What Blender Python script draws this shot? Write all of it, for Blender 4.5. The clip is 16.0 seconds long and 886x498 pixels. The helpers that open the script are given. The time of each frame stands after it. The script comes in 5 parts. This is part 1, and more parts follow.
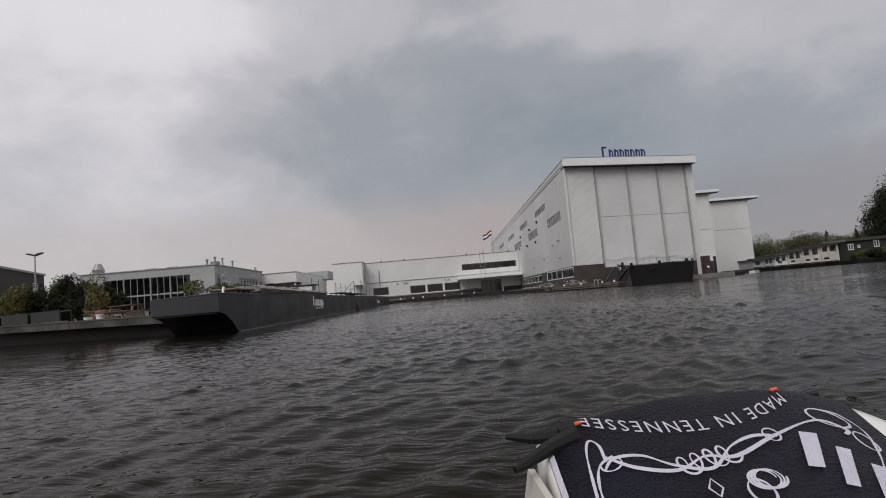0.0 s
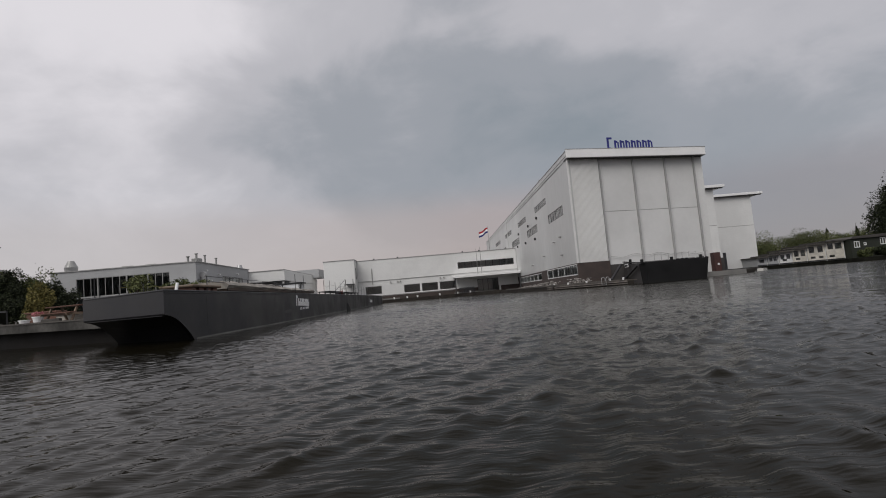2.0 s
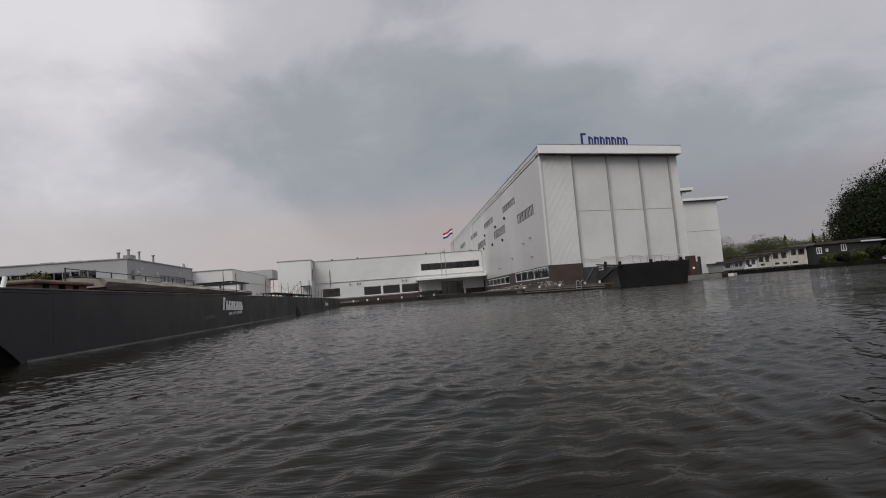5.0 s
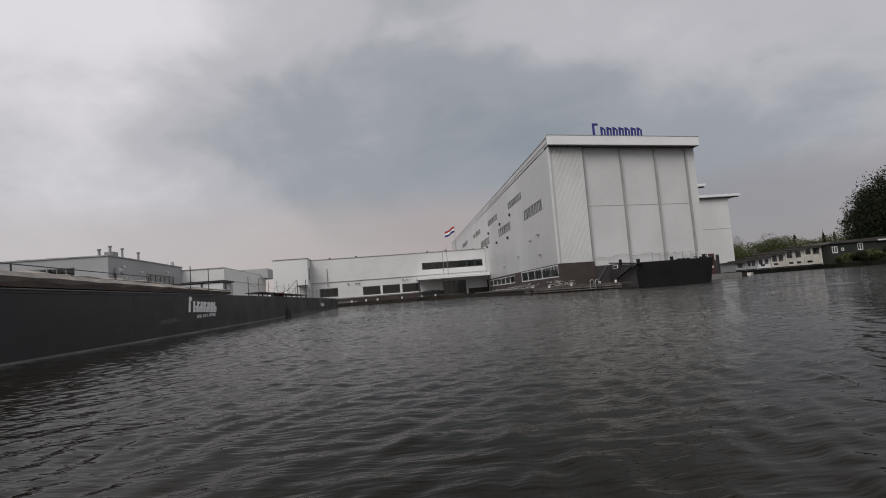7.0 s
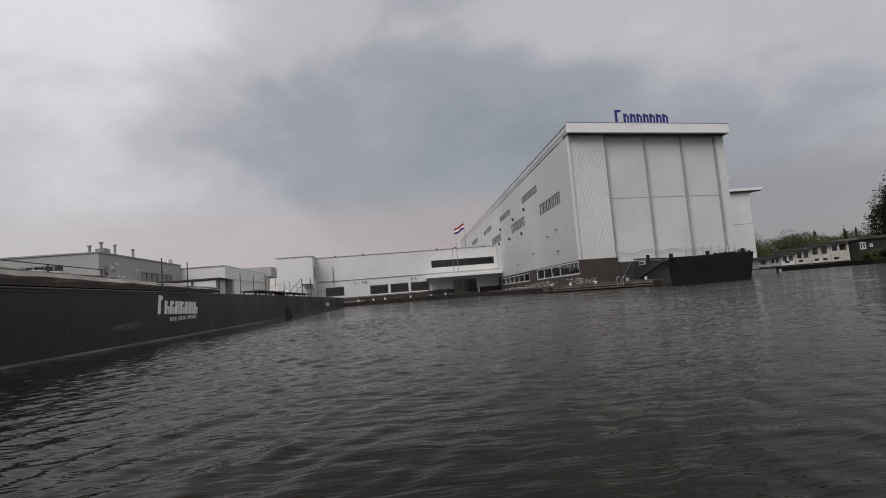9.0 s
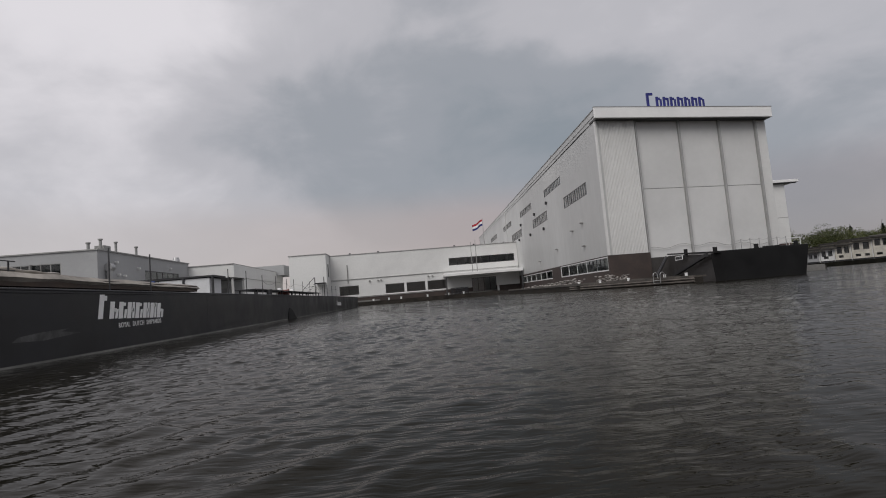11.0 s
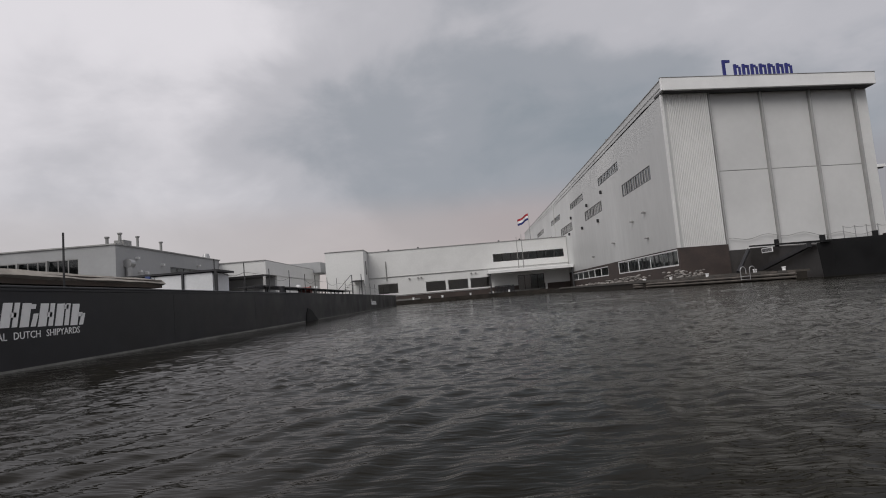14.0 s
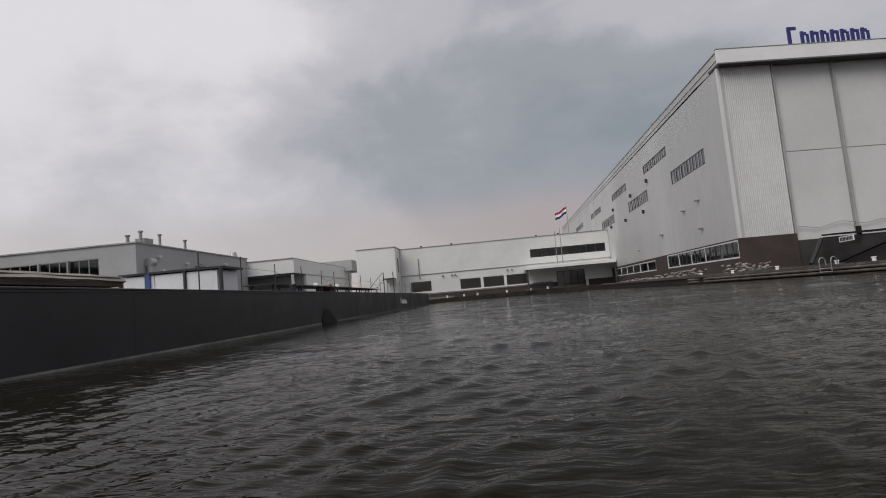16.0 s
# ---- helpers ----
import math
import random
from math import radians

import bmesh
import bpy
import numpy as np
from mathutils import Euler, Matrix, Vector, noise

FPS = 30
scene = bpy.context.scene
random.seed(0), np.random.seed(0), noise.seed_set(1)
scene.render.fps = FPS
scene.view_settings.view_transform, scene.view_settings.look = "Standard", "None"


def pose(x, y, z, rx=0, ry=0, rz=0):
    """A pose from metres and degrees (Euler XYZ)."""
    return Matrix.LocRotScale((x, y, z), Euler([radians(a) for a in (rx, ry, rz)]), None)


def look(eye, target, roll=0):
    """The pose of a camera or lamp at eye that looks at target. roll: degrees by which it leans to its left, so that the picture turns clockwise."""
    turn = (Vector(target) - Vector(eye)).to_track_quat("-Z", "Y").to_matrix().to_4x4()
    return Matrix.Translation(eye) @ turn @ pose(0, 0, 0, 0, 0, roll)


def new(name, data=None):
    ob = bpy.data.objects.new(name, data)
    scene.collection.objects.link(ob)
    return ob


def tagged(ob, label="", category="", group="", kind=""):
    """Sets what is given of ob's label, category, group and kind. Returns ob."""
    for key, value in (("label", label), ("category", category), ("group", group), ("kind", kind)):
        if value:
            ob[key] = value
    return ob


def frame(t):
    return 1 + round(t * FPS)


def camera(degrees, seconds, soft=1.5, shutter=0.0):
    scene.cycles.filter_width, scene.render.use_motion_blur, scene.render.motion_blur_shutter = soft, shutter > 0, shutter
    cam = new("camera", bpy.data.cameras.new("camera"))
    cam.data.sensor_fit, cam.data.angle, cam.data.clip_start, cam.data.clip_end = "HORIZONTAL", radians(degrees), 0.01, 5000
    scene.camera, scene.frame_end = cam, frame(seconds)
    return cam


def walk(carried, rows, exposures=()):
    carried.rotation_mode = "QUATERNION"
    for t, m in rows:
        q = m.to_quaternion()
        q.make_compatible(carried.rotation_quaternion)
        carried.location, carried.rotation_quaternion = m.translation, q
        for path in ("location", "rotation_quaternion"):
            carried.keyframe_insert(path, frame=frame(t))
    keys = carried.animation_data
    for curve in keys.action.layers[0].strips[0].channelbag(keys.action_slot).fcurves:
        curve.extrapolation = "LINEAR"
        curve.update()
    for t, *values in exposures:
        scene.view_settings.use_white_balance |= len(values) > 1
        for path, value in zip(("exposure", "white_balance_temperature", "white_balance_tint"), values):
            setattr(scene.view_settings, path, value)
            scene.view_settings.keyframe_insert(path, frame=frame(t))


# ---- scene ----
# camera and its path
cam = camera(78.0, 16.0, soft=1.0)
PATH = [
    (0.0, look((-1.579, -3.406, 0.662), (0.198, 46.380, 4.928), -4.96)),
    (0.5, look((-1.761, -2.143, 0.662), (-0.350, 47.653, 4.942), -4.81)),
    (1.0, look((-1.880, -0.962, 0.662), (-0.503, 48.842, 4.873), -4.62)),
    (1.5, look((-1.976, 0.176, 0.662), (-0.185, 49.974, 4.780), -4.80)),
    (2.0, look((-1.988, 1.239, 0.664), (0.437, 51.008, 4.809), -5.02)),
    (2.5, look((-1.992, 2.262, 0.662), (1.355, 51.978, 4.795), -4.68)),
    (3.0, look((-1.907, 3.136, 0.658), (2.361, 52.783, 4.777), -4.64)),
    (3.5, look((-1.917, 4.019, 0.661), (3.176, 53.588, 4.783), -4.65)),
    (4.0, look((-1.914, 4.954, 0.661), (3.753, 54.460, 4.792), -4.50)),
    (6.5, look((-1.579, 10.328, 0.662), (4.316, 59.802, 4.856), -4.61)),
    (7.0, look((-1.653, 11.445, 0.662), (4.168, 60.928, 4.852), -4.51)),
    (7.5, look((-1.762, 12.579, 0.662), (4.027, 62.064, 4.872), -4.51)),
    (8.0, look((-1.791, 13.623, 0.662), (3.859, 63.124, 4.876), -4.56)),
    (8.5, look((-1.760, 14.649, 0.638), (3.637, 64.180, 4.825), -4.46)),
    (9.0, look((-1.913, 15.887, 0.662), (3.329, 65.437, 4.826), -4.63)),
    (11.5, look((-1.498, 21.153, 0.660), (1.619, 70.878, 4.872), -4.73)),
    (12.0, look((-1.466, 22.208, 0.659), (1.117, 71.959, 4.923), -4.72)),
    (12.5, look((-1.403, 23.268, 0.657), (0.552, 73.047, 4.919), -4.79)),
    (13.0, look((-1.305, 24.279, 0.636), (-0.089, 74.070, 5.040), -4.63)),
    (13.5, look((-1.336, 25.376, 0.654), (-0.818, 75.184, 4.997), -4.85)),
    (14.0, look((-1.340, 26.443, 0.654), (-1.585, 76.251, 5.027), -4.72)),
    (14.5, look((-1.292, 27.449, 0.652), (-2.404, 77.247, 5.005), -4.80)),
    (15.0, look((-1.263, 28.467, 0.651), (-3.177, 78.239, 5.016), -4.99)),
    (15.5, look((-1.143, 29.391, 0.631), (-3.954, 79.117, 5.039), -4.86)),
    (16.0, look((-1.232, 30.253, 0.658), (-4.708, 79.934, 5.105), -5.14)),
]
walk(cam, PATH)

# world: overcast sky, brighter overhead and to the left, warm near the horizon
def node(nt, kind, **kw):
    n = nt.nodes.new(kind)
    for k, v in kw.items():
        if k in n.inputs:
            n.inputs[k].default_value = v
    return n


def ramp(nt, stops, src, interp="EASE"):
    r = nt.nodes.new("ShaderNodeValToRGB")
    r.color_ramp.interpolation = interp
    els = r.color_ramp.elements
    while len(els) < len(stops):
        els.new(0.5)
    for e, (p, c) in zip(els, stops):
        e.position, e.color = p, (*c, 1)
    nt.links.new(src, r.inputs[0])
    return r.outputs[0]


def math_node(nt, op, a, b=0.0):
    m = nt.nodes.new("ShaderNodeMath")
    m.operation = op
    for s, v in zip(m.inputs, (a, b)):
        if isinstance(v, (int, float)):
            s.default_value = v
        else:
            nt.links.new(v, s)
    return m.outputs[0]


def mix_col(nt, fac, a, b, blend="MIX"):
    m = nt.nodes.new("ShaderNodeMix")
    m.data_type, m.blend_type = "RGBA", blend
    for s, v in ((m.inputs[0], fac), (m.inputs[6], a), (m.inputs[7], b)):
        if isinstance(v, (int, float)):
            s.default_value = v
        elif isinstance(v, tuple):
            s.default_value = (*v, 1)
        else:
            nt.links.new(v, s)
    return m.outputs[2]


world = bpy.data.worlds.new("overcast_sky")
scene.world = world
world.use_nodes = True
nt = world.node_tree
nt.nodes.clear()
out = nt.nodes.new("ShaderNodeOutputWorld")
bg = nt.nodes.new("ShaderNodeBackground")
nt.links.new(bg.outputs[0], out.inputs[0])
sky = nt.nodes.new("ShaderNodeTexSky")
sky.sky_type, sky.sun_disc = "NISHITA", False
sky.sun_elevation, sky.sun_rotation = radians(48), radians(215)
tc = nt.nodes.new("ShaderNodeTexCoord")
sep = nt.nodes.new("ShaderNodeSeparateXYZ")
nt.links.new(tc.outputs["Generated"], sep.inputs[0])
stretch = nt.nodes.new("ShaderNodeMapping")
stretch.inputs["Scale"].default_value = (1.0, 1.0, 1.7)
stretch.inputs["Location"].default_value = (5.3, 2.2, 0.4)
stretch.inputs["Rotation"].default_value = (0, radians(14), 0)
nt.links.new(tc.outputs["Generated"], stretch.inputs["Vector"])
big = node(nt, "ShaderNodeTexNoise", Scale=1.5, Detail=4.0, Roughness=0.45, Distortion=0.25)
nt.links.new(stretch.outputs[0], big.inputs["Vector"])
small = node(nt, "ShaderNodeTexNoise", Scale=4.5, Detail=5.0, Roughness=0.55, Distortion=0.3)
nt.links.new(stretch.outputs[0], small.inputs["Vector"])
cloud = math_node(nt, "ADD", math_node(nt, "MULTIPLY", big.outputs[0], 0.42), math_node(nt, "MULTIPLY", small.outputs[0], 0.23))
left = math_node(nt, "MAXIMUM", math_node(nt, "MULTIPLY", sep.outputs[0], -1.0), 0.0)
side = math_node(nt, "ADD", math_node(nt, "MULTIPLY", left, 0.195), math_node(nt, "MULTIPLY", sep.outputs[2], 0.17))
cloud = math_node(nt, "ADD", math_node(nt, "ADD", cloud, side), 0.176)
bank_map = nt.nodes.new("ShaderNodeMapping")
bank_map.inputs["Location"].default_value = (-0.17, -0.97, -0.245)
nt.links.new(tc.outputs["Generated"], bank_map.inputs["Vector"])
bank_sep = nt.nodes.new("ShaderNodeSeparateXYZ")
nt.links.new(bank_map.outputs[0], bank_sep.inputs[0])
bank_z = math_node(nt, "MULTIPLY", math_node(nt, "ADD", bank_sep.outputs[2], math_node(nt, "MULTIPLY", bank_sep.outputs[0], 0.12)), 4.4)
bank_x = math_node(nt, "MULTIPLY", bank_sep.outputs[0], 1.5)
bank_d = math_node(nt, "ADD", math_node(nt, "MULTIPLY", bank_z, bank_z), math_node(nt, "MULTIPLY", bank_x, bank_x))
bank_d = math_node(nt, "ADD", bank_d, math_node(nt, "MULTIPLY", math_node(nt, "SUBTRACT", small.outputs[0], 0.5), 0.35))
bank = ramp(nt, [(0.0, (0.135, 0.135, 0.135)), (0.3, (0.085, 0.085, 0.085)), (0.85, (0, 0, 0))], bank_d)
cloud = math_node(nt, "SUBTRACT", cloud, bank)
cloud_col = ramp(nt, [(0.34, (0.255, 0.290, 0.318)), (0.46, (0.335, 0.355, 0.382)), (0.58, (0.50, 0.50, 0.525)), (0.72, (0.76, 0.745, 0.77))], cloud)
low = ramp(nt, [(0.0, (1, 1, 1)), (0.13, (0.85, 0.85, 0.85)), (0.205, (0, 0, 0))], sep.outputs[2])
across = math_node(nt, "ADD", math_node(nt, "MULTIPLY", sep.outputs[0], 0.5), 0.5)
haze = ramp(nt, [(0.2, (0.58, 0.545, 0.54)), (0.46, (0.51, 0.445, 0.425)), (0.57, (0.47, 0.385, 0.365)), (0.70, (0.29, 0.288, 0.310)), (0.80, (0.30, 0.278, 0.292)), (0.92, (0.33, 0.285, 0.288))], across)
cloud_col = mix_col(nt, math_node(nt, "MULTIPLY", low, 0.78), cloud_col, haze)
# an overcast dome is brightest high up
lift = ramp(nt, [(0.0, (0.92, 0.92, 0.92)), (0.45, (1.0, 1.0, 1.0)), (1.0, (1.5, 1.5, 1.5))], sep.outputs[2])
cloud_col = mix_col(nt, 1.0, cloud_col, lift, "MULTIPLY")
veil = mix_col(nt, 0.93, mix_col(nt, 1.0, sky.outputs[0], (0.1, 0.1, 0.1), "MULTIPLY"), cloud_col)
veil = mix_col(nt, 1.0, veil, (1.012, 0.995, 1.0), "MULTIPLY")
nt.links.new(veil, bg.inputs["Color"])
bg.inputs["Strength"].default_value = 1.0

sun = new("sun", bpy.data.lights.new("sun", "SUN"))
sun.data.energy, sun.data.angle, sun.data.color = 1.4, radians(35), (1.0, 0.97, 0.93)
sun.matrix_world = look((-30, -50, 62), (0, 0, 0))

# ---- materials ----
def mat(name, color, rough=0.6, metal=0.0, vary=0.15, grain=8.0, patch=0.5, bump=0.1, bump_scale=30.0, tint=None, coat=0.0, stretch=(1, 1, 1), island=0.0, spec=0.5):
    m = bpy.data.materials.new(name)
    m.use_nodes = True
    t = m.node_tree
    b = t.nodes["Principled BSDF"]
    tc = t.nodes.new("ShaderNodeTexCoord")
    mp = t.nodes.new("ShaderNodeMapping")
    mp.inputs["Scale"].default_value = stretch
    t.links.new(tc.outputs["Object"], mp.inputs["Vector"])
    n1 = node(t, "ShaderNodeTexNoise", Scale=patch, Detail=5.0, Roughness=0.6)
    n2 = node(t, "ShaderNodeTexNoise", Scale=grain, Detail=4.0, Roughness=0.65)
    for n in (n1, n2):
        t.links.new(mp.outputs[0], n.inputs["Vector"])
    dark = tuple(c * (1 - vary) for c in color)
    lite = tint or tuple(min(1, c * (1 + vary * 0.7)) for c in color)
    c1 = ramp(t, [(0.35, dark), (0.65, lite)], n1.outputs[0])
    c2 = ramp(t, [(0.3, (1 - vary * 0.6,) * 3), (0.7, (1, 1, 1))], n2.outputs[0])
    col = mix_col(t, 1.0, c1, c2, "MULTIPLY")
    if island:
        oi = t.nodes.new("ShaderNodeObjectInfo")
        c3 = ramp(t, [(0.0, (1 - island,) * 3), (1.0, (1, 1, 1))], oi.outputs["Random"], "LINEAR")
        col = mix_col(t, 1.0, col, c3, "MULTIPLY")
    t.links.new(col, b.inputs["Base Color"])
    rr = ramp(t, [(0.3, (max(0, rough - 0.12),) * 3), (0.7, (min(1, rough + 0.1),) * 3)], n1.outputs[0])
    t.links.new(rr, b.inputs["Roughness"])
    b.inputs["Metallic"].default_value = metal
    b.inputs["Specular IOR Level"].default_value = spec
    if coat:
        b.inputs["Coat Weight"].default_value = coat
    if bump:
        n3 = node(t, "ShaderNodeTexNoise", Scale=bump_scale, Detail=4.0)
        t.links.new(mp.outputs[0], n3.inputs["Vector"])
        bp = node(t, "ShaderNodeBump", Strength=bump, Distance=0.02)
        t.links.new(n3.outputs[0], bp.inputs["Height"])
        t.links.new(bp.outputs[0], b.inputs["Normal"])
    return m


def leaf_mat(name, a, b_col):
    m = bpy.data.materials.new(name)
    m.use_nodes = True
    t = m.node_tree
    b = t.nodes["Principled BSDF"]
    g = t.nodes.new("ShaderNodeNewGeometry")
    t.links.new(ramp(t, [(0.0, a), (0.6, b_col), (1.0, tuple(c * 1.35 for c in b_col))], g.outputs["Random Per Island"]), b.inputs["Base Color"])
    b.inputs["Roughness"].default_value = 0.75
    b.inputs["Specular IOR Level"].default_value = 0.15
    return m


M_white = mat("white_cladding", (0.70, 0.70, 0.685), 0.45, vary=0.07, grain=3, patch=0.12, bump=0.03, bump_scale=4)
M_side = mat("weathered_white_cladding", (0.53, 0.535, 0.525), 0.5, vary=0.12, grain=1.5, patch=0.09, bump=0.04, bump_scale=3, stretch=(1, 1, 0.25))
M_door = mat("hangar_door_steel", (0.62, 0.62, 0.61), 0.42, vary=0.05, grain=2, patch=0.14, bump=0.04, bump_scale=3)
M_seam = mat("grey_steel_trim", (0.33, 0.33, 0.32), 0.5, metal=0.2, vary=0.2)
M_fascia = mat("white_roof_fascia", (0.82, 0.82, 0.81), 0.4, vary=0.05, patch=0.3)
M_roof = mat("grey_roofing", (0.22, 0.22, 0.22), 0.8, vary=0.2)
M_soffit = mat("dark_soffit", (0.10, 0.10, 0.10), 0.7)
M_brick = mat("dark_brown_brick", (0.058, 0.043, 0.038), 0.8, vary=0.25, grain=14, patch=0.7, bump=0.3, bump_scale=22)
M_grey = mat("grey_render_wall", (0.36, 0.365, 0.37), 0.7, vary=0.08, grain=3, patch=0.2)
M_frame = mat("white_window_frame", (0.7, 0.7, 0.69), 0.4, vary=0.06)
M_darkframe = mat("dark_window_frame", (0.05, 0.05, 0.052), 0.4, vary=0.15)
M_slat = mat("grey_window_bar", (0.45, 0.45, 0.44), 0.4, vary=0.1)
M_hull = mat("charcoal_hull_paint", (0.0195, 0.0198, 0.0225), 0.5, vary=0.3, grain=2.5, patch=0.35, bump=0.12, bump_scale=1.3)
M_hullgrey = mat("grey_pontoon_steel", (0.050, 0.046, 0.044), 0.6, vary=0.25, grain=3, patch=0.3, bump=0.1)
M_black = mat("black_tarred_steel", (0.009, 0.009, 0.0095), 0.7, vary=0.35, patch=0.5, spec=0.3)
M_boot = mat("waterline_scum", (0.20, 0.20, 0.185), 0.7, vary=0.3, grain=5)
M_rust = mat("rusty_steel", (0.14, 0.065, 0.035), 0.8, vary=0.35, grain=7)
M_letter = mat("white_lettering_paint", (0.87, 0.87, 0.86), 0.5, vary=0.05)
M_blue = mat("blue_sign_letters", (0.025, 0.03, 0.20), 0.4, vary=0.12)
M_concrete = mat("weathered_concrete", (0.085, 0.078, 0.07), 0.85, vary=0.25, grain=6, patch=0.6, bump=0.25)
M_quayface = mat("wet_dark_quay_planking", (0.036, 0.031, 0.026), 0.75, vary=0.4, grain=5, patch=0.8, bump=0.3, spec=0.2)
M_wood = mat("weathered_timber", (0.20, 0.145, 0.10), 0.75, vary=0.3, grain=10, patch=1.2, bump=0.2)
M_redwood = mat("stained_timber", (0.13, 0.062, 0.042), 0.65, vary=0.25, grain=9)
M_ground = mat("paved_yard", (0.20, 0.195, 0.185), 0.9, vary=0.2, grain=3)
M_bank = mat("reedy_bank", (0.014, 0.014, 0.011), 0.95, vary=0.5, grain=2, patch=0.4, bump=0.5, spec=0.05)
M_steel = mat("galvanised_steel", (0.42, 0.42, 0.42), 0.4, metal=0.7, vary=0.12)
M_dark = mat("dark_painted_steel", (0.025, 0.025, 0.028), 0.5, vary=0.2)
M_tarp = mat("grey_tarpaulin", (0.30, 0.275, 0.24), 0.75, vary=0.3, grain=4, bump=0.3, bump_scale=8)
M_contblue = mat("blue_container_post", (0.045, 0.075, 0.22), 0.45, vary=0.15)
M_contwhite = mat("white_container_panel", (0.66, 0.67, 0.68), 0.45, vary=0.08)
M_bark = mat("bark", (0.075, 0.055, 0.04), 0.9, vary=0.3, grain=12, bump=0.4)
M_leaf = leaf_mat("green_leaves", (0.030, 0.038, 0.015), (0.075, 0.085, 0.034))
M_leafdark = leaf_mat("dark_leaves", (0.008, 0.011, 0.006), (0.022, 0.027, 0.013))
M_leafyellow = leaf_mat("yellow_green_leaves", (0.06, 0.058, 0.02), (0.15, 0.13, 0.045))
M_leafspring = leaf_mat("spring_leaves", (0.04, 0.048, 0.02), (0.10, 0.11, 0.045))
M_red = mat("flag_red", (0.36, 0.02, 0.03), 0.8, vary=0.08)
M_fwhite = mat("flag_white", (0.75, 0.75, 0.75), 0.8, vary=0.05)
M_fblue = mat("flag_blue", (0.02, 0.03, 0.14), 0.8, vary=0.08)
M_orange = mat("orange_toggle", (0.75, 0.10, 0.04), 0.45, vary=0.05)
M_gel = mat("white_gelcoat", (0.76, 0.745, 0.71), 0.25, vary=0.05, grain=20, patch=3, bump=0.0)
M_cloth = mat("navy_black_cloth", (0.006, 0.0066, 0.018), 0.45, vary=0.5, grain=160, patch=6, bump=1.0, bump_scale=220, spec=0.32)
M_print = mat("white_print", (0.50, 0.48, 0.56), 0.7, vary=0.08, grain=150, patch=12, bump=0.4, bump_scale=220)
M_seat = mat("cream_vinyl", (0.50, 0.47, 0.42), 0.5, vary=0.1, grain=30, patch=4)

M_glass = bpy.data.materials.new("window_glass")
M_glass.use_nodes = True
gb = M_glass.node_tree.nodes["Principled BSDF"]
gb.inputs["Base Color"].default_value = (0.62, 0.68, 0.70, 1)
gb.inputs["Roughness"].default_value = 0.03
gb.inputs["IOR"].default_value = 1.45
gb.inputs["Transmission Weight"].default_value = 1.0

M_water = bpy.data.materials.new("canal_water")
M_water.use_nodes = True
t = M_water.node_tree
b = t.nodes["Principled BSDF"]
tc = t.nodes.new("ShaderNodeTexCoord")
mp = t.nodes.new("ShaderNodeMapping")
mp.inputs["Scale"].default_value = (0.45, 1.5, 1.0)
mp.inputs["Rotation"].default_value = (0, 0, radians(10))
t.links.new(tc.outputs["Object"], mp.inputs["Vector"])
w1 = node(t, "ShaderNodeTexNoise", Scale=8.5, Detail=2.5, Roughness=0.55, Distortion=0.1)
w2 = node(t, "ShaderNodeTexNoise", Scale=3.4, Detail=3.0)
w3 = node(t, "ShaderNodeTexNoise", Scale=0.05, Detail=3.0)
for n in (w1, w2, w3):
    t.links.new(mp.outputs[0], n.inputs["Vector"])
hgt = math_node(t, "ADD", math_node(t, "MULTIPLY", w1.outputs[0], 0.45), w2.outputs[0])
bp = node(t, "ShaderNodeBump", Strength=0.9)
t.links.new(hgt, bp.inputs["Height"])
t.links.new(bp.outputs[0], b.inputs["Normal"])
t.links.new(ramp(t, [(0.35, (0.0062, 0.0052, 0.0025)), (0.65, (0.0090, 0.0074, 0.0038))], w3.outputs[0]), b.inputs["Base Color"])
# rougher away from the camera's path, where the mesh is too coarse for ripples
path_map = t.nodes.new("ShaderNodeMapping")
path_map.inputs["Location"].default_value = (0.0, -10.0, 0.0)
path_map.inputs["Scale"].default_value = (1.0, 0.6, 0.0)
t.links.new(tc.outputs["Object"], path_map.inputs["Vector"])
far = t.nodes.new("ShaderNodeVectorMath")
far.operation = "LENGTH"
t.links.new(path_map.outputs[0], far.inputs[0])
t.links.new(ramp(t, [(0.2, (0.03,) * 3), (0.7, (0.16,) * 3)], math_node(t, "MULTIPLY", far.outputs["Value"], 0.01), "LINEAR"), b.inputs["Roughness"])
gust_map = t.nodes.new("ShaderNodeMapping")
gust_map.inputs["Scale"].default_value = (0.10, 0.42, 1.0)
gust_map.inputs["Rotation"].default_value = (0, 0, radians(12))
t.links.new(tc.outputs["Object"], gust_map.inputs["Vector"])
gust = node(t, "ShaderNodeTexNoise", Scale=1.0, Detail=4.0, Roughness=0.7)
t.links.new(gust_map.outputs[0], gust.inputs["Vector"])
breeze = ramp(t, [(0.32, (0.1,) * 3), (0.68, (1.6,) * 3)], gust.outputs[0], "LINEAR")
side = t.nodes.new("ShaderNodeSeparateXYZ")
t.links.new(tc.outputs["Object"], side.inputs[0])
lee = ramp(t, [(0.0, (0.12,) * 3), (0.65, (1.0,) * 3)], math_node(t, "ADD", math_node(t, "MULTIPLY", side.outputs[0], 0.1), 0.9), "LINEAR")
gusty = math_node(t, "MULTIPLY", math_node(t, "MULTIPLY", far.outputs["Value"], 0.01), breeze)
t.links.new(ramp(t, [(0.05, (0.017,) * 3), (0.7, (0.14,) * 3)], math_node(t, "MULTIPLY", gusty, lee), "LINEAR"), bp.inputs["Distance"])
b.inputs["IOR"].default_value = 1.333
b.inputs["Specular IOR Level"].default_value = 0.07


